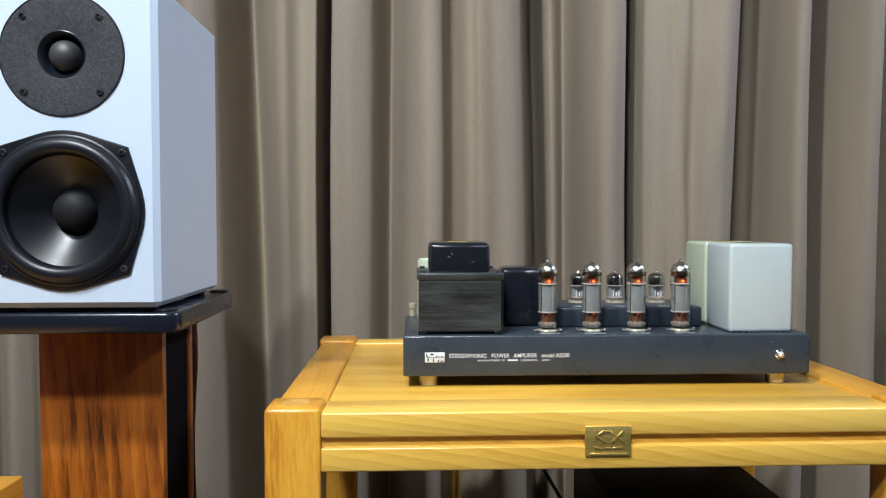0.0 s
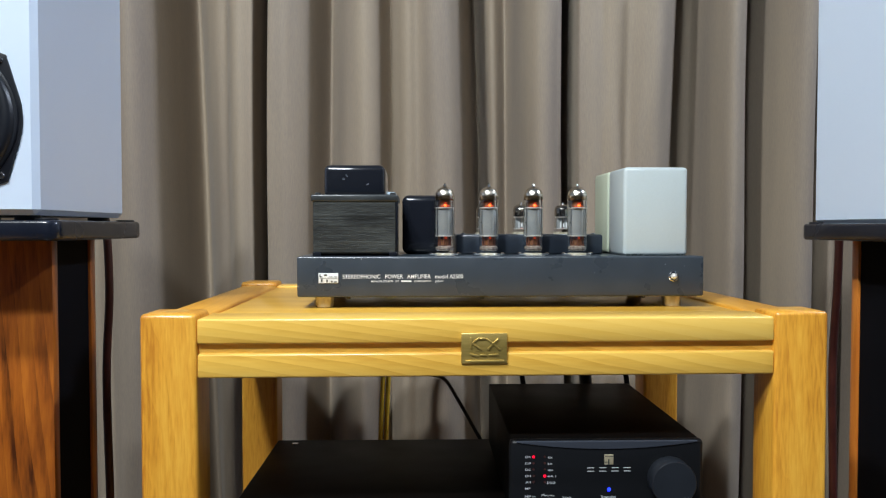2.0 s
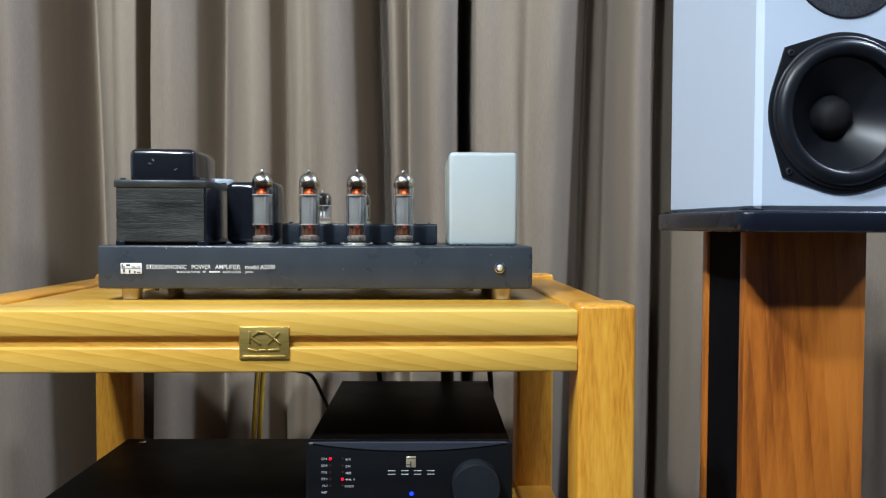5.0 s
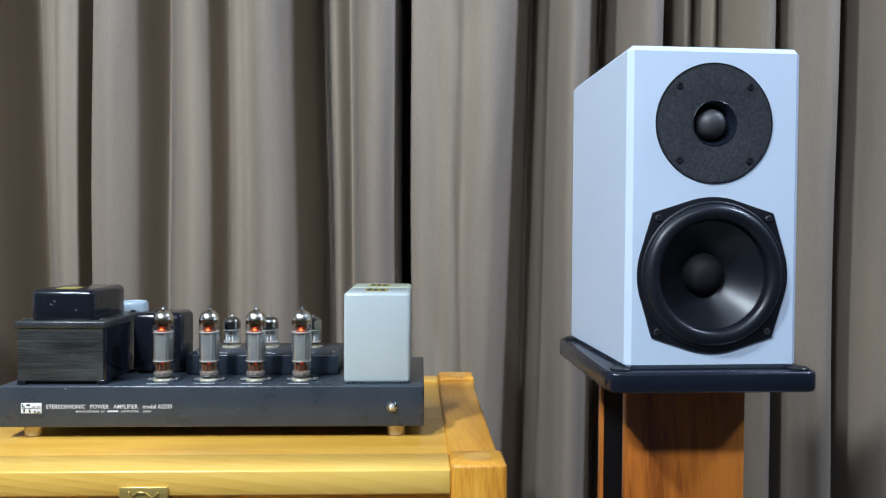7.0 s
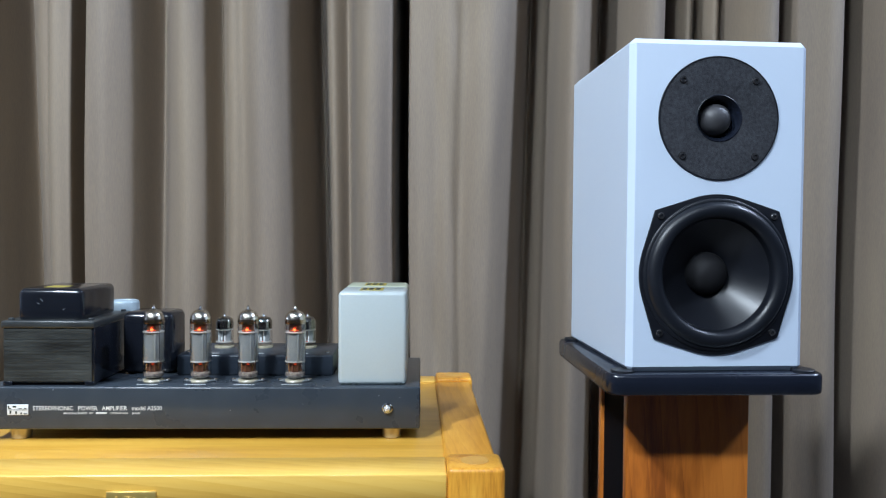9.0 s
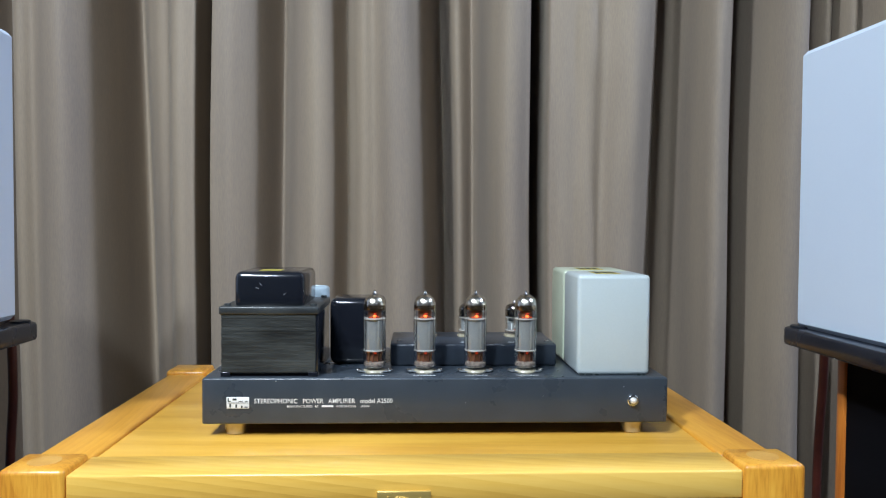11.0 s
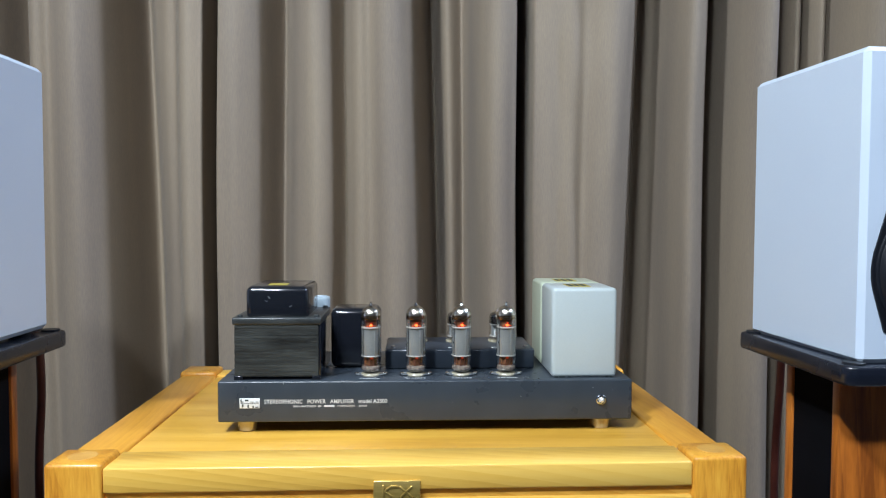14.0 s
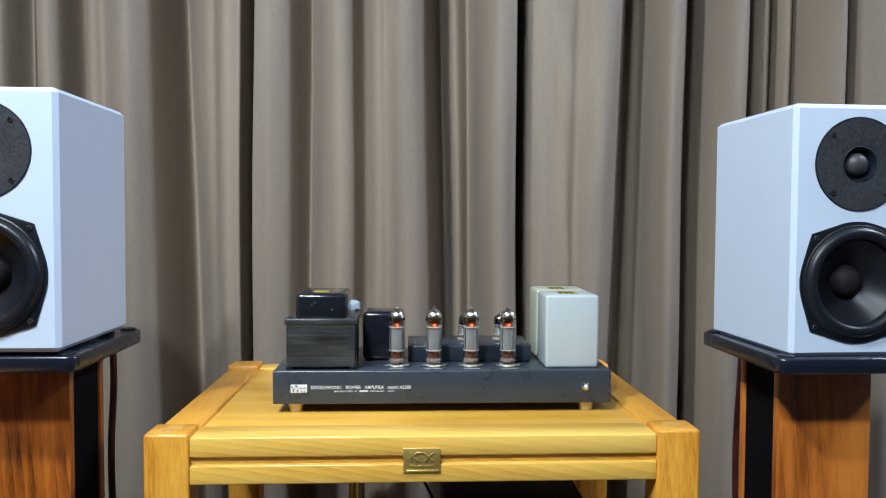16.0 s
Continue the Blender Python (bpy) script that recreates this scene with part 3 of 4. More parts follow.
def rounded_plate(hx, hy, z0, z1, corner, edge):
    """A board with rounded corners in plan and softened upper and lower edges."""
    pts = []
    for cx, cy, a0 in ((1, 1, 0), (-1, 1, 90), (-1, -1, 180), (1, -1, 270)):
        for k in range(9):
            a = radians(a0 + k * 11.25)
            pts.append((cx, cy, math.cos(a), math.sin(a)))
    bm = bmesh.new()
    rings = []
    for z, inset in ((z0, edge), (z0 + edge * 0.3, edge * 0.3), (z0 + edge, 0), (z1 - edge, 0), (z1 - edge * 0.3, edge * 0.3), (z1, edge)):
        rings.append([bm.verts.new((cx * (hx - corner) + c * (corner - inset), cy * (hy - corner) + s * (corner - inset), z)) for cx, cy, c, s in pts])
    n = len(pts)
    for lo, hi in zip(rings, rings[1:]):
        for i in range(n):
            bm.faces.new((lo[i], lo[(i + 1) % n], hi[(i + 1) % n], hi[i]))
    bm.faces.new(list(reversed(rings[0])))
    bm.faces.new(rings[-1])
    smooth(bm, 50)
    return bm


def speaker_stand(veneer, label, grain):
    t = thing("speaker_stand", 0, 0, 0, label, "speaker stand", "pair of speaker stands")
    part("top_plate", rounded_plate(0.0968, 0.108, 0.6850, 0.7040, 0.013, 0.0032), BLACK_LACQUER, t, "black lacquered top plate with rounded edges")
    part("core", box(-0.0575, 0.0575, -0.027, 0.048, 0.04, 0.6852), BLACK_BOARD, t, "black painted column core")
    part("front_panel", box(-0.0595, 0.0595, -0.039, -0.027, 0.04, 0.6852, 0.0008), veneer, t, grain)
    part("back_panel", box(-0.0605, 0.0605, 0.048, 0.060, 0.04, 0.6852, 0.0008), veneer, t)
    for sx in (-1, 1):
        for sy in (-1, 1):
            part("spacer", cylinder(sx * 0.0815, sy * 0.094, 0.7036, 0.7060, 0.0100, 24, 0.0006), RUBBER, t, "round black corner spacer")
    part("base_plate", box(-0.13, 0.13, -0.15, 0.15, 0.0, 0.04, 0.006, 2), BLACK_LACQUER, t)
    return t


right_speaker = loudspeaker()
right_speaker.matrix_basis = pose(0.4772, -0.0915, 0.708, 0, 0, 3.6)
copy_thing(right_speaker, pose(-0.5090, -0.107, 0.7154, 0, 0, 1.0))
right_stand = speaker_stand(TEAK, "speaker stand with plain teak-veneered column and black top plate", "even orange teak veneer")
right_stand.matrix_basis = pose(0.4715, 0.002, 0.0, 0, 0, 2.0)
left_stand = speaker_stand(TEAK_STREAKED, "speaker stand with dark-streaked teak column and black top plate", "teak veneer with dark vertical streaks")
left_stand.matrix_basis = pose(-0.5125, 0.002, 0.0, 0, 0, 1.5)
left_stand.scale.z = 1.0030


def speaker_cable(points, material, r, label):
    return tagged(part("speaker_cable", cord(points, r), material), label, "cable", "speaker cables")


speaker_cable([(-0.50, 0.118, 0.80), (-0.496, 0.16, 0.77), (-0.496, 0.188, 0.72), (-0.492, 0.19, 0.62), (-0.497, 0.19, 0.5), (-0.494, 0.19, 0.3), (-0.496, 0.19, 0.004)], CORD_BROWN, 0.0052, "dark brown speaker cable hanging behind the stand")
speaker_cable([(0.47, 0.118, 0.80), (0.472, 0.165, 0.77), (0.473, 0.195, 0.72), (0.471, 0.199, 0.62), (0.466, 0.199, 0.5), (0.47, 0.199, 0.3), (0.47, 0.199, 0.004)], CORD_BROWN, 0.0052, "dark brown speaker cable hanging behind the stand")


# ---- the valve amplifier ----
def power_tube(x, y, z, parent):
    t = part("power_tube", lathe([(0.0090, 0.0020), (0.0104, 0.0036), (0.0108, 0.0070), (0.0108, 0.0600), (0.0102, 0.0645), (0.0085, 0.0682), (0.0058, 0.0706), (0.0026, 0.0718), (0.0015, 0.0732), (0.0011, 0.0752), (0, 0.0760)], 32), GLASS, parent, "clear glass power valve glowing orange inside")
    t.location = (x, y, z)
    part("getter", lathe([(0.01036, 0.0618), (0.0100, 0.0646), (0.0082, 0.0680), (0.0055, 0.0703), (0.0024, 0.0715), (0, 0.0717)], 32), SILVER_FLASH, t, "bright silver getter flash under the dome")
    part("getter_edge", lathe([(0.01035, 0.0572), (0.0105, 0.0584), (0.01045, 0.0608), (0.01037, 0.0619)], 32), GETTER, t, "golden brown edge of the getter flash")
    part("tip", lathe([(0.0030, 0.0716), (0.0022, 0.0724), (0.0013, 0.0734), (0.0011, 0.0750), (0, 0.0759)], 12), CHROME, t)
    for h0 in (0.0480, 0.0178):
        part("mica", lathe([(0, 0), (0.0102, 0), (0.0105, 0.0004), (0.0105, 0.0009), (0.0100, 0.0012), (0, 0.0012)], 28, Matrix.Translation((0, 0, h0))), MICA, t, "pale mica spacer disc")
    part("plate", lathe([(0, 0.0188), (0.0094, 0.0188), (0.0098, 0.0192), (0.0098, 0.0474), (0.0094, 0.0478), (0, 0.0478)], 20, Matrix.Diagonal((1, 0.86, 1, 1))), PLATE, t, "grey plate cylinder")
    part("seam", box(0.0034, 0.0052, -0.0084, -0.0076, 0.0195, 0.0472, 0.0003), PLATE, t)
    part("slot", box(-0.0090, -0.0078, -0.0056, -0.0040, 0.0318, 0.0335), INK_DARK, t)
    part("heater", lathe([(0, -0.0014), (0.0012, -0.0009), (0.0018, 0), (0.0012, 0.0009), (0, 0.0014)], 14, Matrix.Translation((0.0004, -0.0068, 0.0514))), FILAMENT, t, "glowing orange heater end")
    for hx, hz, hl in ((-0.0034, 0.0505, 0.0022), (0.0038, 0.0508, 0.0020), (0.0010, 0.0541, 0.0034)):
        part("heater_leg", box(hx - hl / 2, hx + hl / 2, -0.0074, -0.0066, hz - 0.0004, hz + 0.0004, 0.0002), FILAMENT_DIM, t, "dull orange heater wire")
    part("cage", lathe([(0.0066, 0.0490), (0.0066, 0.0555), (0.0050, 0.0572), (0, 0.0572)], 18), RUSTY, t, "dark brown grid cage")
    for a in (-38, 218):
        part("support_rod", cylinder(0.0101 * math.cos(radians(a)), 0.0101 * math.sin(radians(a)) * 0.98, 0.0150, 0.0565, 0.0004, 8), CHROME, t)
    rods = [cylinder(0.0068 * math.cos(radians(a)), 0.0068 * math.sin(radians(a)), 0.0050, 0.0178, 0.0007, 8) for a in range(20, 380, 40)]
    part("rods", joined(*rods), COPPER, t)
    part("lower_heater", cylinder(0.0008, -0.0046, 0.0150, 0.0175, 0.0015, 10), FILAMENT_DIM, t, "faintly glowing lower heater end")
    part("collar", cylinder(0, 0, 0.0080, 0.0150, 0.0058, 20), RUSTY, t)
    part("glass_button", lathe([(0, 0.0022), (0.0088, 0.0024), (0.0102, 0.0042), (0.0099, 0.0064), (0.0080, 0.0078), (0, 0.0082)], 28), PRESSED_GLASS, t, "milky pressed glass base with painted brown reflections")
    return t


def small_tube(x, y, z, parent):
    t = part("small_tube", lathe([(0.0085, 0.0005), (0.0098, 0.0020), (0.0100, 0.0040), (0.0100, 0.0270), (0.0092, 0.0300), (0.0070, 0.0322), (0.0040, 0.0334), (0.0018, 0.0342), (0.0010, 0.0364), (0, 0.0370)], 28), GLASS, parent, "small clear glass signal valve")
    t.location = (x, y, z)
    part("getter", lathe([(0.0096, 0.0195), (0.0097, 0.0268), (0.0089, 0.0297), (0.0067, 0.0318), (0.0036, 0.0330), (0, 0.0333)], 28), SMALL_FLASH, t)
    for h0 in (0.0180, 0.0042):
        part("mica", cylinder(0, 0, h0, h0 + 0.0008, 0.0094, 20, 0.0002), MICA, t)
    part("heater", cylinder(0.0, -0.0034, 0.0044, 0.0054, 0.0010, 10), FILAMENT_DIM, t, "faint red heater glow")
    for p0 in (-0.0070, 0.0008):
        part("plate", box(p0, p0 + 0.0062, -0.003, 0.003, 0.005, 0.018, 0.0006), PLATE, t)
    part("tip", lathe([(0.0024, 0.0332), (0.0012, 0.0344), (0.0009, 0.0362), (0, 0.0369)], 12), CHROME, t)
    tagged(part("prints", joined(box(-0.0045, -0.0035, -0.0094, -0.0088, 0.006, 0.013), box(-0.0015, 0.0000, -0.0101, -0.0096, 0.007, 0.011), box(0.0020, 0.0032, -0.0098, -0.0092, 0.006, 0.012)), INK, t, "worn white print"), kind="stuff")
    return t


def valve_amplifier():
    t = thing("valve_amplifier", 0.0, -0.0020, TOP, "blue-grey valve power amplifier with glowing tubes and transformers", "amplifier", yaw=0.8)
    z0, z1 = 0.6266 - TOP, 0.6692 - TOP
    w, d = 0.2152, 0.172
    ch = part("chassis", box(-w, w, 0, d, z0, z1, 0.0021, 3), CHASSIS, t, "blue-grey painted steel chassis")
    part("bottom_pan", box(-w + 0.006, w - 0.006, 0.006, d - 0.006, z0 - 0.0005, z0 + 0.002), CHASSIS_DARK, t)
    for x in (-0.1885, 0.1860):
        for y in (0.018, 0.150):
            part("foot", lathe([(0, 0), (0.0086, 0), (0.0095, 0.0008), (0.0100, z0 - 0.0004), (0, z0 - 0.0004)], 28, Matrix.Translation((x, y, 0))), BRASS_FOOT, t, "turned brass foot")
    for x in (-0.163, -0.02, 0.155):
        part("bolt", cylinder(x, 0.016, z0 - 0.0034, z0, 0.0022, 12), SCREW, t)
    # print and plate on the front
    lp = part("nameplate", box(-0.1926, -0.1722, -0.0007, 0.001, 0.6414 - TOP, 0.6518 - TOP, 0.0002), INK, t, "small white nameplate with dark marks")
    marks = [(-0.1915, -0.1905, 0.650, 0.6532), (-0.1905, -0.1885, 0.650, 0.6508), (-0.1870, -0.1835, 0.6513, 0.6530), (-0.1815, -0.1780, 0.6500, 0.6506), (-0.1760, -0.1735, 0.6500, 0.6507), (-0.1915, -0.1730, 0.6487, 0.6491), (-0.1900, -0.1885, 0.645, 0.648), (-0.1845, -0.183, 0.6445, 0.6475), (-0.1795, -0.178, 0.6445, 0.6462), (-0.1765, -0.1735, 0.6445, 0.6455)]
    part("marks", joined(*[box(a, b, -0.0010, 0.0, c - 0.0023 - TOP, e - 0.0023 - TOP) for a, b, c, e in marks]), INK_DARK, lp)
    writing("title", "STEREOPHONIC   POWER   AMPLIFIER   model A2500", -0.1675, -0.0415, -0.0006, 0.6461 - TOP, 0.0044, INK, t, "white printed title")
    sub = 0.6422 - TOP
    writing("subtitle", "MANUFACTURED   BY", -0.1376, -0.1090, -0.0006, sub, 0.0021, INK, t)
    part("maker_bar", box(-0.1062, -0.0958, -0.0007, 0.001, sub + 0.0003, sub + 0.0018), INK, t)
    writing("subtitle", "CORPORATION", -0.0928, -0.0752, -0.0006, sub, 0.0021, INK, t)
    writing("subtitle", "JAPAN", -0.0708, -0.0628, -0.0006, sub, 0.0021, INK, t)
    part("pilot_lamp", lathe([(0.0034, 0.0010), (0.0033, 0.0030), (0.0027, 0.0046), (0.0014, 0.0056), (0, 0.0059)], 28, Matrix.Translation((0.1822, 0, 0.6478 - TOP)) @ FRONT), PILOT, t, "domed pale pilot lamp")
    part("pilot_ring", lathe([(0.0054, 0.0), (0.0054, 0.0014), (0.0047, 0.0021), (0.0036, 0.0021), (0.0034, 0.0010)], 28, Matrix.Translation((0.1822, 0, 0.6478 - TOP)) @ FRONT), CHROME, t, "thin chrome ring")
    tagged(part("chips", joined(*[lathe([(0, 0), (r, 0), (r, 0.0003), (0, 0.0004)], 8, Matrix.Translation((x, 0, z - TOP)) @ FRONT) for x, z, r in ((0.1735, 0.6605, 0.0004), (0.1945, 0.6585, 0.0003), (-0.148, 0.6665, 0.0005), (0.098, 0.652, 0.0003), (0.026, 0.646, 0.0003))]), ALUMINIUM, ch, "small chips in the paint"), kind="stuff")
    top = z1
    # power transformer: laminated core, clamp frame, black end bell
    pt = part("power_transformer", box(-0.1990, -0.1125, 0.0058, 0.098, top + 0.003, top + 0.0580, 0.0012), LAMINATION, t, "power transformer with raw iron laminations")
    rnd = random.Random(4)
    for k in range(35):
        zz = top + 0.0045 + k * 0.0015
        o = rnd.uniform(0, 0.0003)
        part("lamination", box(-0.1990 + rnd.uniform(0, 0.0006), -0.1127 - rnd.uniform(0, 0.0006), 0.0056 - o, 0.009, zz, zz + 0.0015 - (rnd.uniform(0.0002, 0.0005) if k % 5 == 2 or rnd.random() < 0.12 else 0.0)), LAMINATION, pt)
    part("side_cover", box(-0.1126, -0.1104, 0.0062, 0.098, top + 0.002, top + 0.0605, 0.0008), GLOSS_BLACK, pt)
    part("clamp_frame", box(-0.2010, -0.1098, 0.0040, 0.100, top + 0.0575, top + 0.0650, 0.0015), CLAMP, pt, "worn grey clamp frame")
    part("skirt", box(-0.197, -0.114, 0.008, 0.096, top, top + 0.0032), BLACK_BOARD, pt)
    for x in (-0.1965, -0.1165):
        part("clamp_foot", box(x - 0.003, x + 0.006, 0.005, 0.014, top, top + 0.0045, 0.0006), GLOSS_BLACK, pt)
    bell = part("end_bell", box(-0.1885, -0.1235, 0.0110, 0.092, top + 0.062, top + 0.0968, 0.0065, 4), GLOSS_BLACK, pt, "glossy black end bell")
    part("sticker", box(-0.168, -0.148, 0.024, 0.044, top + 0.0966, top + 0.0971), YELLOW, bell, "worn yellow sticker")
    for x in (-0.1945, -0.1155):
        for y in (0.012, 0.092):
            part("nut", cylinder(x, y, top + 0.0646, top + 0.0672, 0.0030, 6, 0.0004), CLAMP, pt)
    for x, z, tilt in ((-0.1640, 0.0850, 50), (-0.1672, 0.0815, 20), (-0.1420, 0.0760, -35)):
        b = box(-0.0016, 0.0016, -0.0002, 0.0002, -0.0002, 0.0002)
        b.transform(Matrix.Translation((x, 0.0110, top + z)) @ Matrix.Rotation(radians(tilt), 4, "Y"))
        part("scratch", b, ALUMINIUM, bell, "small pale scratch")
    # choke, smoothing capacitor
    part("choke", box(-0.1065, -0.0515, 0.0640, 0.110, top, top + 0.0672, 0.0075, 4), GLOSS_BLACK, t, "black enamelled choke cover")
    for x, y, h, m, lab in ((-0.1310, 0.134, 0.0735, BLUE_CAN, "pale blue-grey capacitor can"), (-0.1835, 0.135, 0.0740, GREEN_CAN, "pale grey-green capacitor can")):
        part("capacitor", lathe([(0, 0), (0.0165, 0), (0.0165, h - 0.003), (0.0155, h - 0.0008), (0.0140, h), (0.0135, h - 0.0012), (0, h - 0.0012)], 36, Matrix.Translation((x, y, top))), m, t, lab)
    part("terminal", joined(cylinder(-0.2065, 0.160, top, top + 0.010, 0.0036, 16), cylinder(-0.2065, 0.160, top + 0.010, top + 0.017, 0.0048, 16)), CERAMIC, t)
    # raised sub-chassis with the small tubes
    sc = part("sub_chassis", box(-0.0455, 0.1210, 0.0570, 0.140, top, top + 0.0225, 0.0022, 2), CHASSIS_DARK, t, "dark raised sub-chassis")
    for x in (-0.037, 0.113):
        part("bolt", lathe([(0.0024, 0), (0.0024, 0.0014), (0, 0.0020)], 12, Matrix.Translation((x, 0.070, top + 0.0225))), CHROME, sc)
    tagged(part("prints", joined(*[box(x - 0.011, x - 0.002, 0.0655, 0.0666, top + 0.0222, top + 0.0228) for x in (-0.012, 0.036, 0.084)], *[box(x, x + 0.009, 0.0655, 0.0666, top + 0.0222, top + 0.0228) for x in (-0.012, 0.036, 0.084)]), INK, sc, "worn white print"), kind="stuff")
    for x in (-0.0085, 0.0355, 0.0855):
        part("small_socket", lathe([(0, 0), (0.0112, 0), (0.0112, 0.0018), (0.0095, 0.0022), (0, 0.0022)], 28, Matrix.Translation((x, 0.110, top + 0.0225))), CERAMIC, sc)
        small_tube(x, 0.110, top + 0.0243, t)
    # output transformers in grey cans
    for y0, y1, mat, lab in ((0.0095, 0.0735, GREY_CAN, "pale grey enamelled transformer can"), (0.0770, 0.1410, GREEN_CAN, "greenish grey transformer can")):
        can = box(0.1315, 0.2010, y0, y1, top, top + 0.0950, 0.0042, 3)
        o = part("output_transformer", can, mat, t, lab)
        part("label_plate", box(0.152, 0.176, y0 + 0.014, y1 - 0.018, top + 0.0948, top + 0.0954), YELLOW, o, "yellow and black maker's label")
        part("label_print", joined(*[box(0.154 + 0.007 * k, 0.1585 + 0.007 * k, y0 + 0.018, y1 - 0.024, top + 0.0953, top + 0.0956) for k in range(3)]), INK_DARK, o)
    tagged(part("paint_chips", joined(*[box(x, x + l, 0.0088, 0.0098, top + 0.0003, top + 0.0014) for x, l in ((0.1345, 0.004), (0.140, 0.006), (0.149, 0.003), (0.189, 0.003), (0.194, 0.002))]), INK_DARK, t, "dark paint chips"), kind="stuff")
    # power tubes in their sockets
    for x in (-0.0597, -0.0117, 0.0370, 0.0853):
        s = part("socket", lathe([(0, 0), (0.0105, 0), (0.0108, 0.0010), (0.0100, 0.0024), (0.0085, 0.0028), (0, 0.0028)], 32, Matrix.Translation((x, 0.0285, top))), CERAMIC, t, "cream ceramic valve socket")
        part("flange", outline([(x + 0.0165 * math.copysign(abs(math.cos(radians(a))) ** 0.6, math.cos(radians(a))), 0.0075 * math.sin(radians(a))) for a in range(0, 360, 15)], 0, 0.0007), ALUMINIUM, s)
        bpy.data.objects[s.children[0].name].matrix_basis = Matrix.Translation((0, 0.0285, top + 0.001)) @ Matrix.Rotation(radians(90), 4, "X")
        for sx in (-1, 1):
            part("screw", lathe([(0.0026, 0), (0.0026, 0.0014), (0.0014, 0.0022), (0, 0.0022)], 12, Matrix.Translation((x + sx * 0.0150, 0.0285, top + 0.001))), CHROME, s)
        tagged(part("prints", joined(*[box(x - 0.011 + 0.0031 * k, x - 0.0085 + 0.0031 * k, 0.0103, 0.0109, top, top + 0.0003) for k in range(7)]), INK, s, "worn white print"), kind="stuff")
        power_tube(x, 0.0285, top + 0.0028, t)
    return t


valve_amplifier()


# ---- the black components on the shelf ----
PLAYER_TOP = 0.4105


def disc_player():
    t = thing("disc_player", -0.065, 0.0, 0.325, "wide black disc player with a smoke-grey front edge", "disc player")
    h = PLAYER_TOP - 0.325
    part("cover", box(-0.217, 0.217, -0.027, 0.225, 0.012, h, 0.0025, 2), STEEL_BLACK, t, "satin black steel cover")
    part("front_panel", box(-0.219, 0.219, -0.085, -0.026, 0.010, h + 0.001, 0.003, 2), SMOKE, t, "smoke-grey front panel")
    for x in (-0.19, 0.19):
        for y in (-0.01, 0.205):
            part("foot", cylinder(x, y, 0.0, 0.012, 0.018), RUBBER, t)
            part("screw", lathe([(0.0045, 0), (0.0045, 0.0012), (0, 0.0022)], 14, Matrix.Translation((x, y, h))), CHROME, t)
    part("display", box(-0.06, 0.06, -0.0858, -0.083, 0.03, 0.055), BLACK_LACQUER, t)
    return t


disc_player()


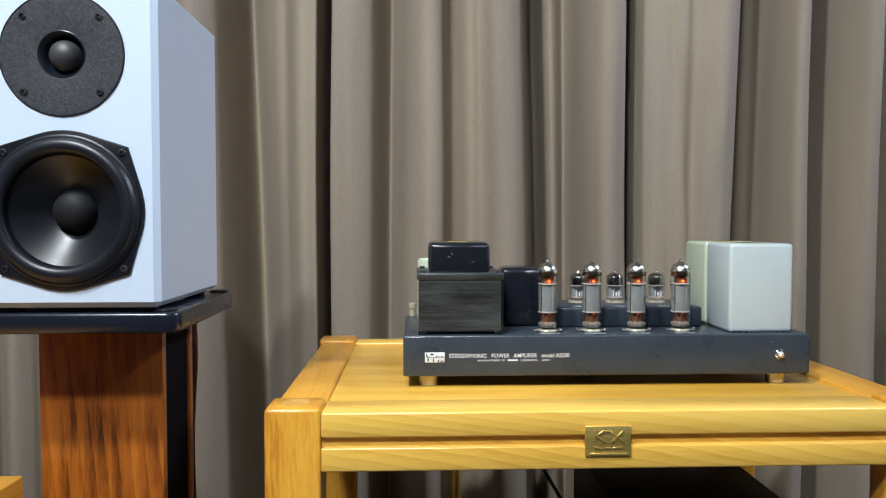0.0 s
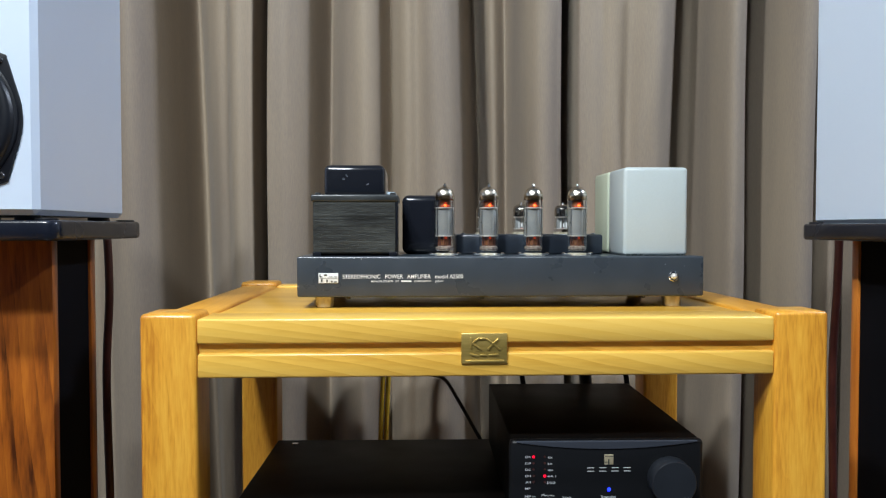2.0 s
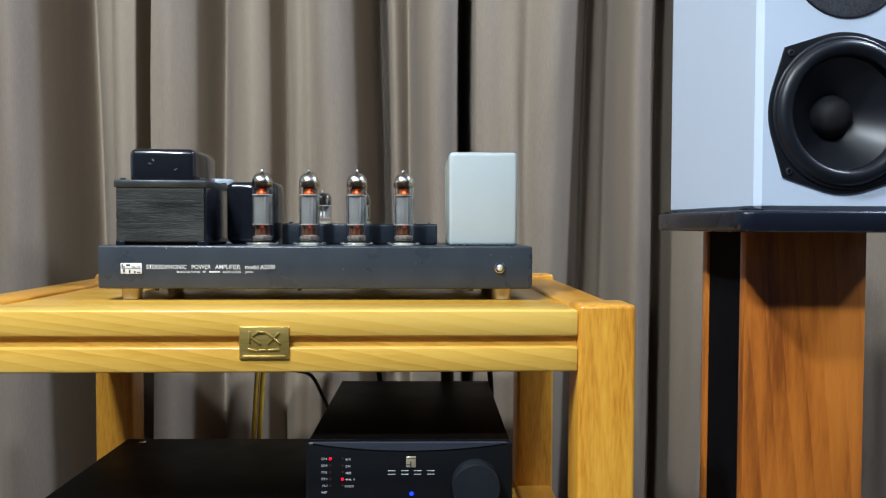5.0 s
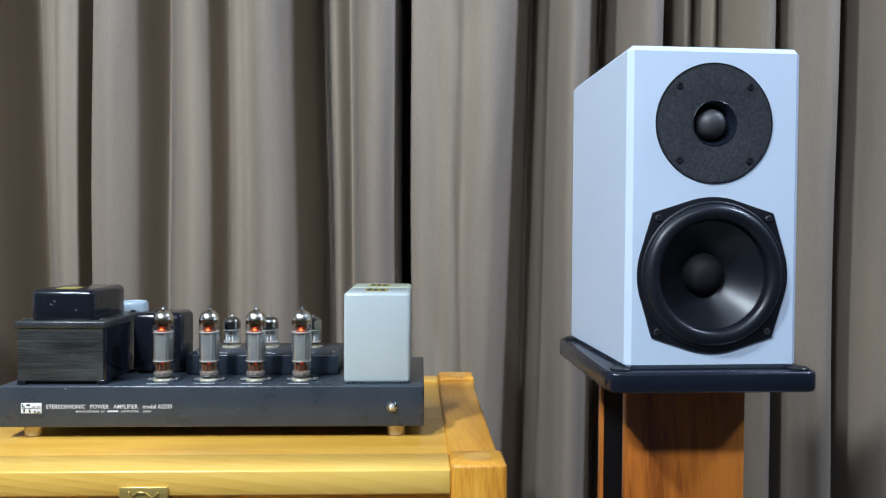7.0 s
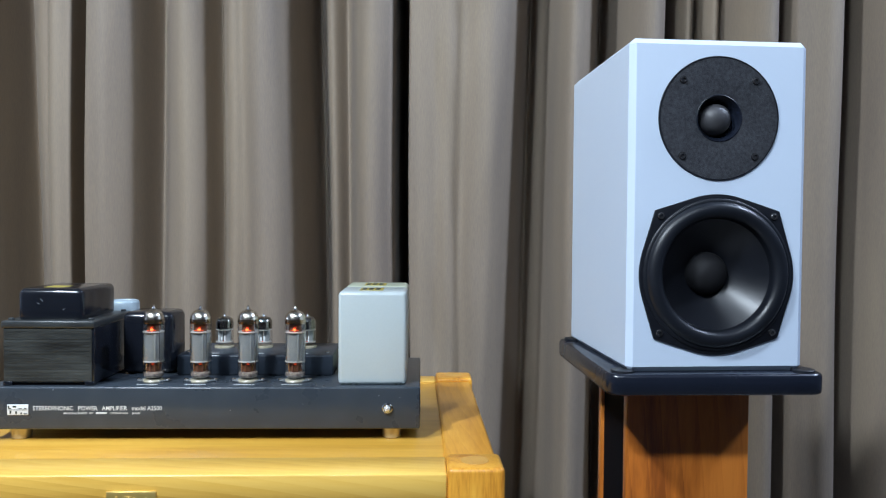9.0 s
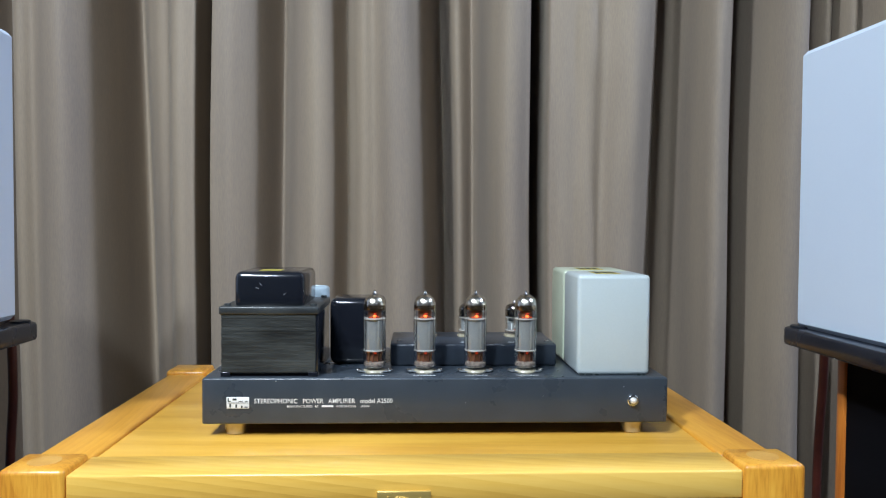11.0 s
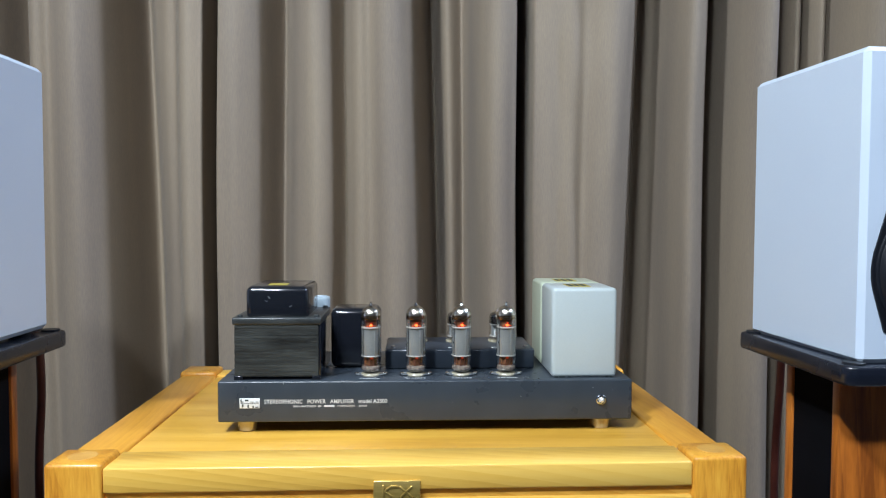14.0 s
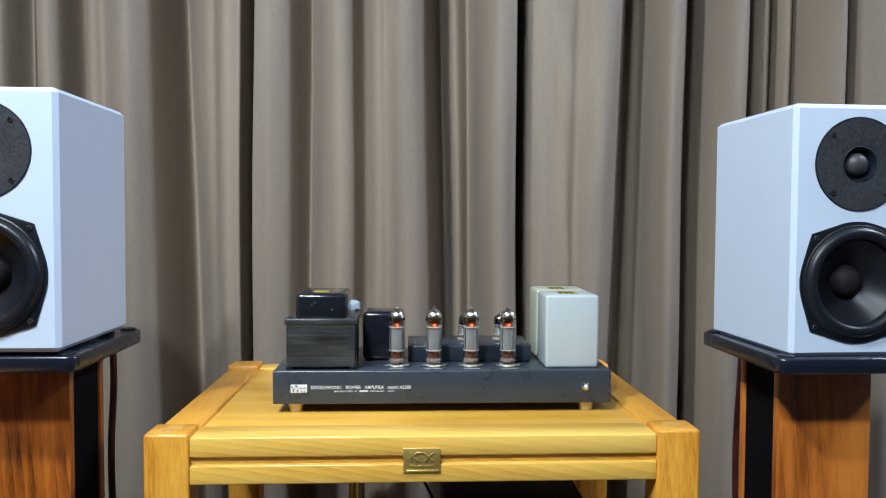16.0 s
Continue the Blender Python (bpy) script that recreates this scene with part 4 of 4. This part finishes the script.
def headphone_amplifier():
    t = thing("headphone_amplifier", 0.094, -0.075, PLAYER_TOP, "small black headphone amplifier with round volume knob and lit LEDs", "headphone amplifier")
    w, z0, z1 = 0.094, 0.0075, 0.0845
    part("case", box(-w + 0.002, w - 0.002, 0.008, 0.262, z0, z1 - 0.0008, 0.0015, 2), STEEL_BLACK, t, "matt black steel case")
    body = box(-w, w, 0.0, 0.010, z0, z1, 0.0042, 3)
    fp = part("front_panel", body, ANODISED, t, "black anodised front panel with curved upper edge")
    arc = [(x, z1 - 0.0085 + 0.0075 * (x / w) ** 2) for x in [w * 0.93 * (-1 + k / 12) for k in range(25)]]
    part("brow", outline([(-w * 0.93, z1 - 0.001)] + arc + [(w * 0.93, z1 - 0.001)], -0.0012, 0.002, 0.0004), BROW_LIT, fp, "curved brow, painted paler for the light it catches")
    for x in (-0.075, 0.075):
        for y in (0.03, 0.24):
            part("foot", cylinder(x, y, 0.0, z0, 0.009), RUBBER, t)
    k = part("volume_knob", lathe([(0.0212, 0.0), (0.0215, 0.001), (0.0215, 0.0165), (0.0205, 0.0178), (0, 0.0178)], 56, Matrix.Translation((0.0600, 0, 0.0470)) @ FRONT), KNOB, t, "round black volume knob")
    part("dimple", lathe([(0, 0), (0.0016, 0), (0.0010, 0.0003), (0, 0.0003)], 14, Matrix.Translation((0.0695, -0.0179, 0.033)) @ FRONT), INK_DARK, k)
    for x, z, r in ((-0.0392, 0.0228, 0.0033), (0.0018, 0.0226, 0.0033)):
        part("button", lathe([(r + 0.0008, 0), (r + 0.0008, 0.0008), (r, 0.0010), (r, 0.0032), (r * 0.8, 0.0040), (0, 0.0043)], 24, Matrix.Translation((x, 0, z)) @ FRONT), PILOT, t, "round silver push button")
    for x, z, r in ((-0.0742, 0.0228, 0.0042), (-0.0570, 0.0228, 0.0062)):
        j = part("socket", lathe([(r * 0.55, -0.004), (r * 0.55, 0.001), (r * 0.8, 0.0018), (r, 0.0010), (r, 0)], 28, Matrix.Translation((x, 0, z)) @ FRONT), BLACK_LACQUER, t, "headphone jack")
        # Flat black disc closing the jack: the hole's darkness is painted on.
        part("bore", lathe([(0, 0.0003), (r * 0.55, 0.0003), (r * 0.55, 0.0)], 24, Matrix.Translation((x, 0, z)) @ FRONT), BLACK_BOARD, j)
    for x, z, m in ((-0.0711, 0.0684, LED_RED), (-0.0602, 0.0497, LED_RED), (0.0021, 0.0361, LED_BLUE)):
        b = 1.3 if m is LED_BLUE else 1.0
        part("led", lathe([(0.0014 * b, 0), (0.0012 * b, 0.0008), (0, 0.0011)], 16, Matrix.Translation((x, 0, z)) @ FRONT), m, t, "lit red LED" if m is LED_RED else "lit blue LED")
    dim = [(-0.0711, 0.0622), (-0.0711, 0.0562), (-0.0711, 0.0500), (-0.0711, 0.0440), (-0.0602, 0.0684), (-0.0602, 0.0622), (-0.0602, 0.0562), (-0.0602, 0.0440)]
    for x, z in dim:
        part("led", lathe([(0.0011, 0), (0.0009, 0.0004), (0, 0.0006)], 10, Matrix.Translation((x, 0, z)) @ FRONT), CORD_BROWN, t, "unlit red LED")
    y = -0.0004
    for s, x, z in (("D4", -0.0790, 0.0675), ("D3", -0.0790, 0.0613), ("D2", -0.0790, 0.0552), ("D1", -0.0790, 0.0491), ("A1", -0.0790, 0.0430), ("MP", -0.0790, 0.0368), ("4X", -0.0577, 0.0668), ("2X", -0.0577, 0.0606), ("48", -0.0577, 0.0545)):
        writing("print", s, x, x + 0.0050, y, z, 0.0021, INK_DIM, fp)
    writing("print", "44.1", -0.0580, -0.0495, y, 0.0486, 0.0021, INK_DIM, fp)
    writing("print", "DSD", -0.0580, -0.0500, y, 0.0424, 0.0021, INK_DIM, fp)
    writing("print", "MP in", -0.0795, -0.0692, y, 0.0290, 0.0022, INK_DIM, fp)
    writing("print", "Phones", -0.0632, -0.0508, y, 0.0302, 0.0022, INK_DIM, fp)
    writing("print", "Input", -0.0428, -0.0345, y, 0.0280, 0.0022, INK_DIM, fp)
    writing("print", "Standby", -0.0055, 0.0090, y, 0.0282, 0.0022, INK_DIM, fp)
    part("maker_bars", joined(*[box(-0.0192 + 0.0118 * i, -0.0125 + 0.0118 * i, y, 0.0005, 0.0540, 0.0544) for i in range(4)], *[box(-0.0192 + 0.0118 * i, -0.0125 + 0.0118 * i, y, 0.0005, 0.0572, 0.0576) for i in range(4)]), INK, fp, "pale printed marks")
    writing("print", "230HAD", 0.0668, 0.0882, y, 0.0146, 0.0026, INK_DIM, fp)
    em = part("emblem", box(-0.0027, 0.0061, -0.0008, 0.0005, 0.0606, 0.0704, 0.0003), BRASS_FOOT, fp, "small gold emblem")
    part("emblem_cut", joined(box(-0.0020, 0.0060, -0.0010, 0.0, 0.0685, 0.0690), box(-0.0033, 0.0020, -0.0010, 0.0, 0.0628, 0.0634), box(0.0010, 0.0020, -0.0010, 0.0, 0.0602, 0.066)), INK_DARK, em)
    return t


headphone_amplifier()


def loose_cable(name, points, material, r, label):
    return tagged(part(name, cord(points, r), material), label, "cable", "cables behind the rack")


loose_cable("power_cord", [(-0.15, 0.325, 0.55), (-0.118, 0.335, 0.503), (-0.085, 0.32, 0.483), (-0.055, 0.30, 0.478), (-0.035, 0.28, 0.452), (-0.010, 0.252, 0.412), (0.02, 0.24, 0.36), (0.03, 0.24, 0.31)], CORD_BLACK, 0.0026, "thin black power cord looping behind the rack")
for dx in (0.0, 0.0085):
    loose_cable("interconnect_cable", [(-0.141 + dx, 0.355, 0.63), (-0.143 + dx, 0.375, 0.58), (-0.146 + dx, 0.378, 0.5), (-0.150 + dx, 0.372, 0.42), (-0.152 + dx, 0.36, 0.3), (-0.150 + dx, 0.36, 0.004)], CORD_YELLOW, 0.0038, "amber yellow interconnect cable hanging behind the rack")
loose_cable("signal_cable", [(0.040, 0.20, 0.60), (0.043, 0.21, 0.54), (0.050, 0.20, 0.485), (0.055, 0.192, 0.455)], CORD_BLACK, 0.0035, "black signal cable plugged behind the headphone amplifier")
loose_cable("signal_cable", [(0.135, 0.22, 0.60), (0.135, 0.225, 0.54), (0.135, 0.21, 0.49), (0.135, 0.192, 0.455)], CORD_BLACK, 0.0085, "thick black cable plugged behind the headphone amplifier")
loose_cable("signal_cable", [(0.182, 0.22, 0.60), (0.186, 0.225, 0.54), (0.191, 0.21, 0.49), (0.192, 0.205, 0.44), (0.19, 0.22, 0.34)], CORD_BLACK, 0.0035, "black signal cable hanging behind the headphone amplifier")


def side_table():
    t = thing("side_table", -0.571, -0.07, 0.0, "honey-coloured wooden side table beside the speaker stand", "table")
    part("tabletop", box(-0.46, 0.0, -0.40, 0.0, 0.500, 0.5485, 0.002), PINE_SIDE, t)
    for x in (-0.42, -0.13):
        for y in (-0.36, -0.10):
            part("leg", box(x, x + 0.045, y, y + 0.045, 0.0, 0.500, 0.003), PINE_POST, t)
    return t


side_table()
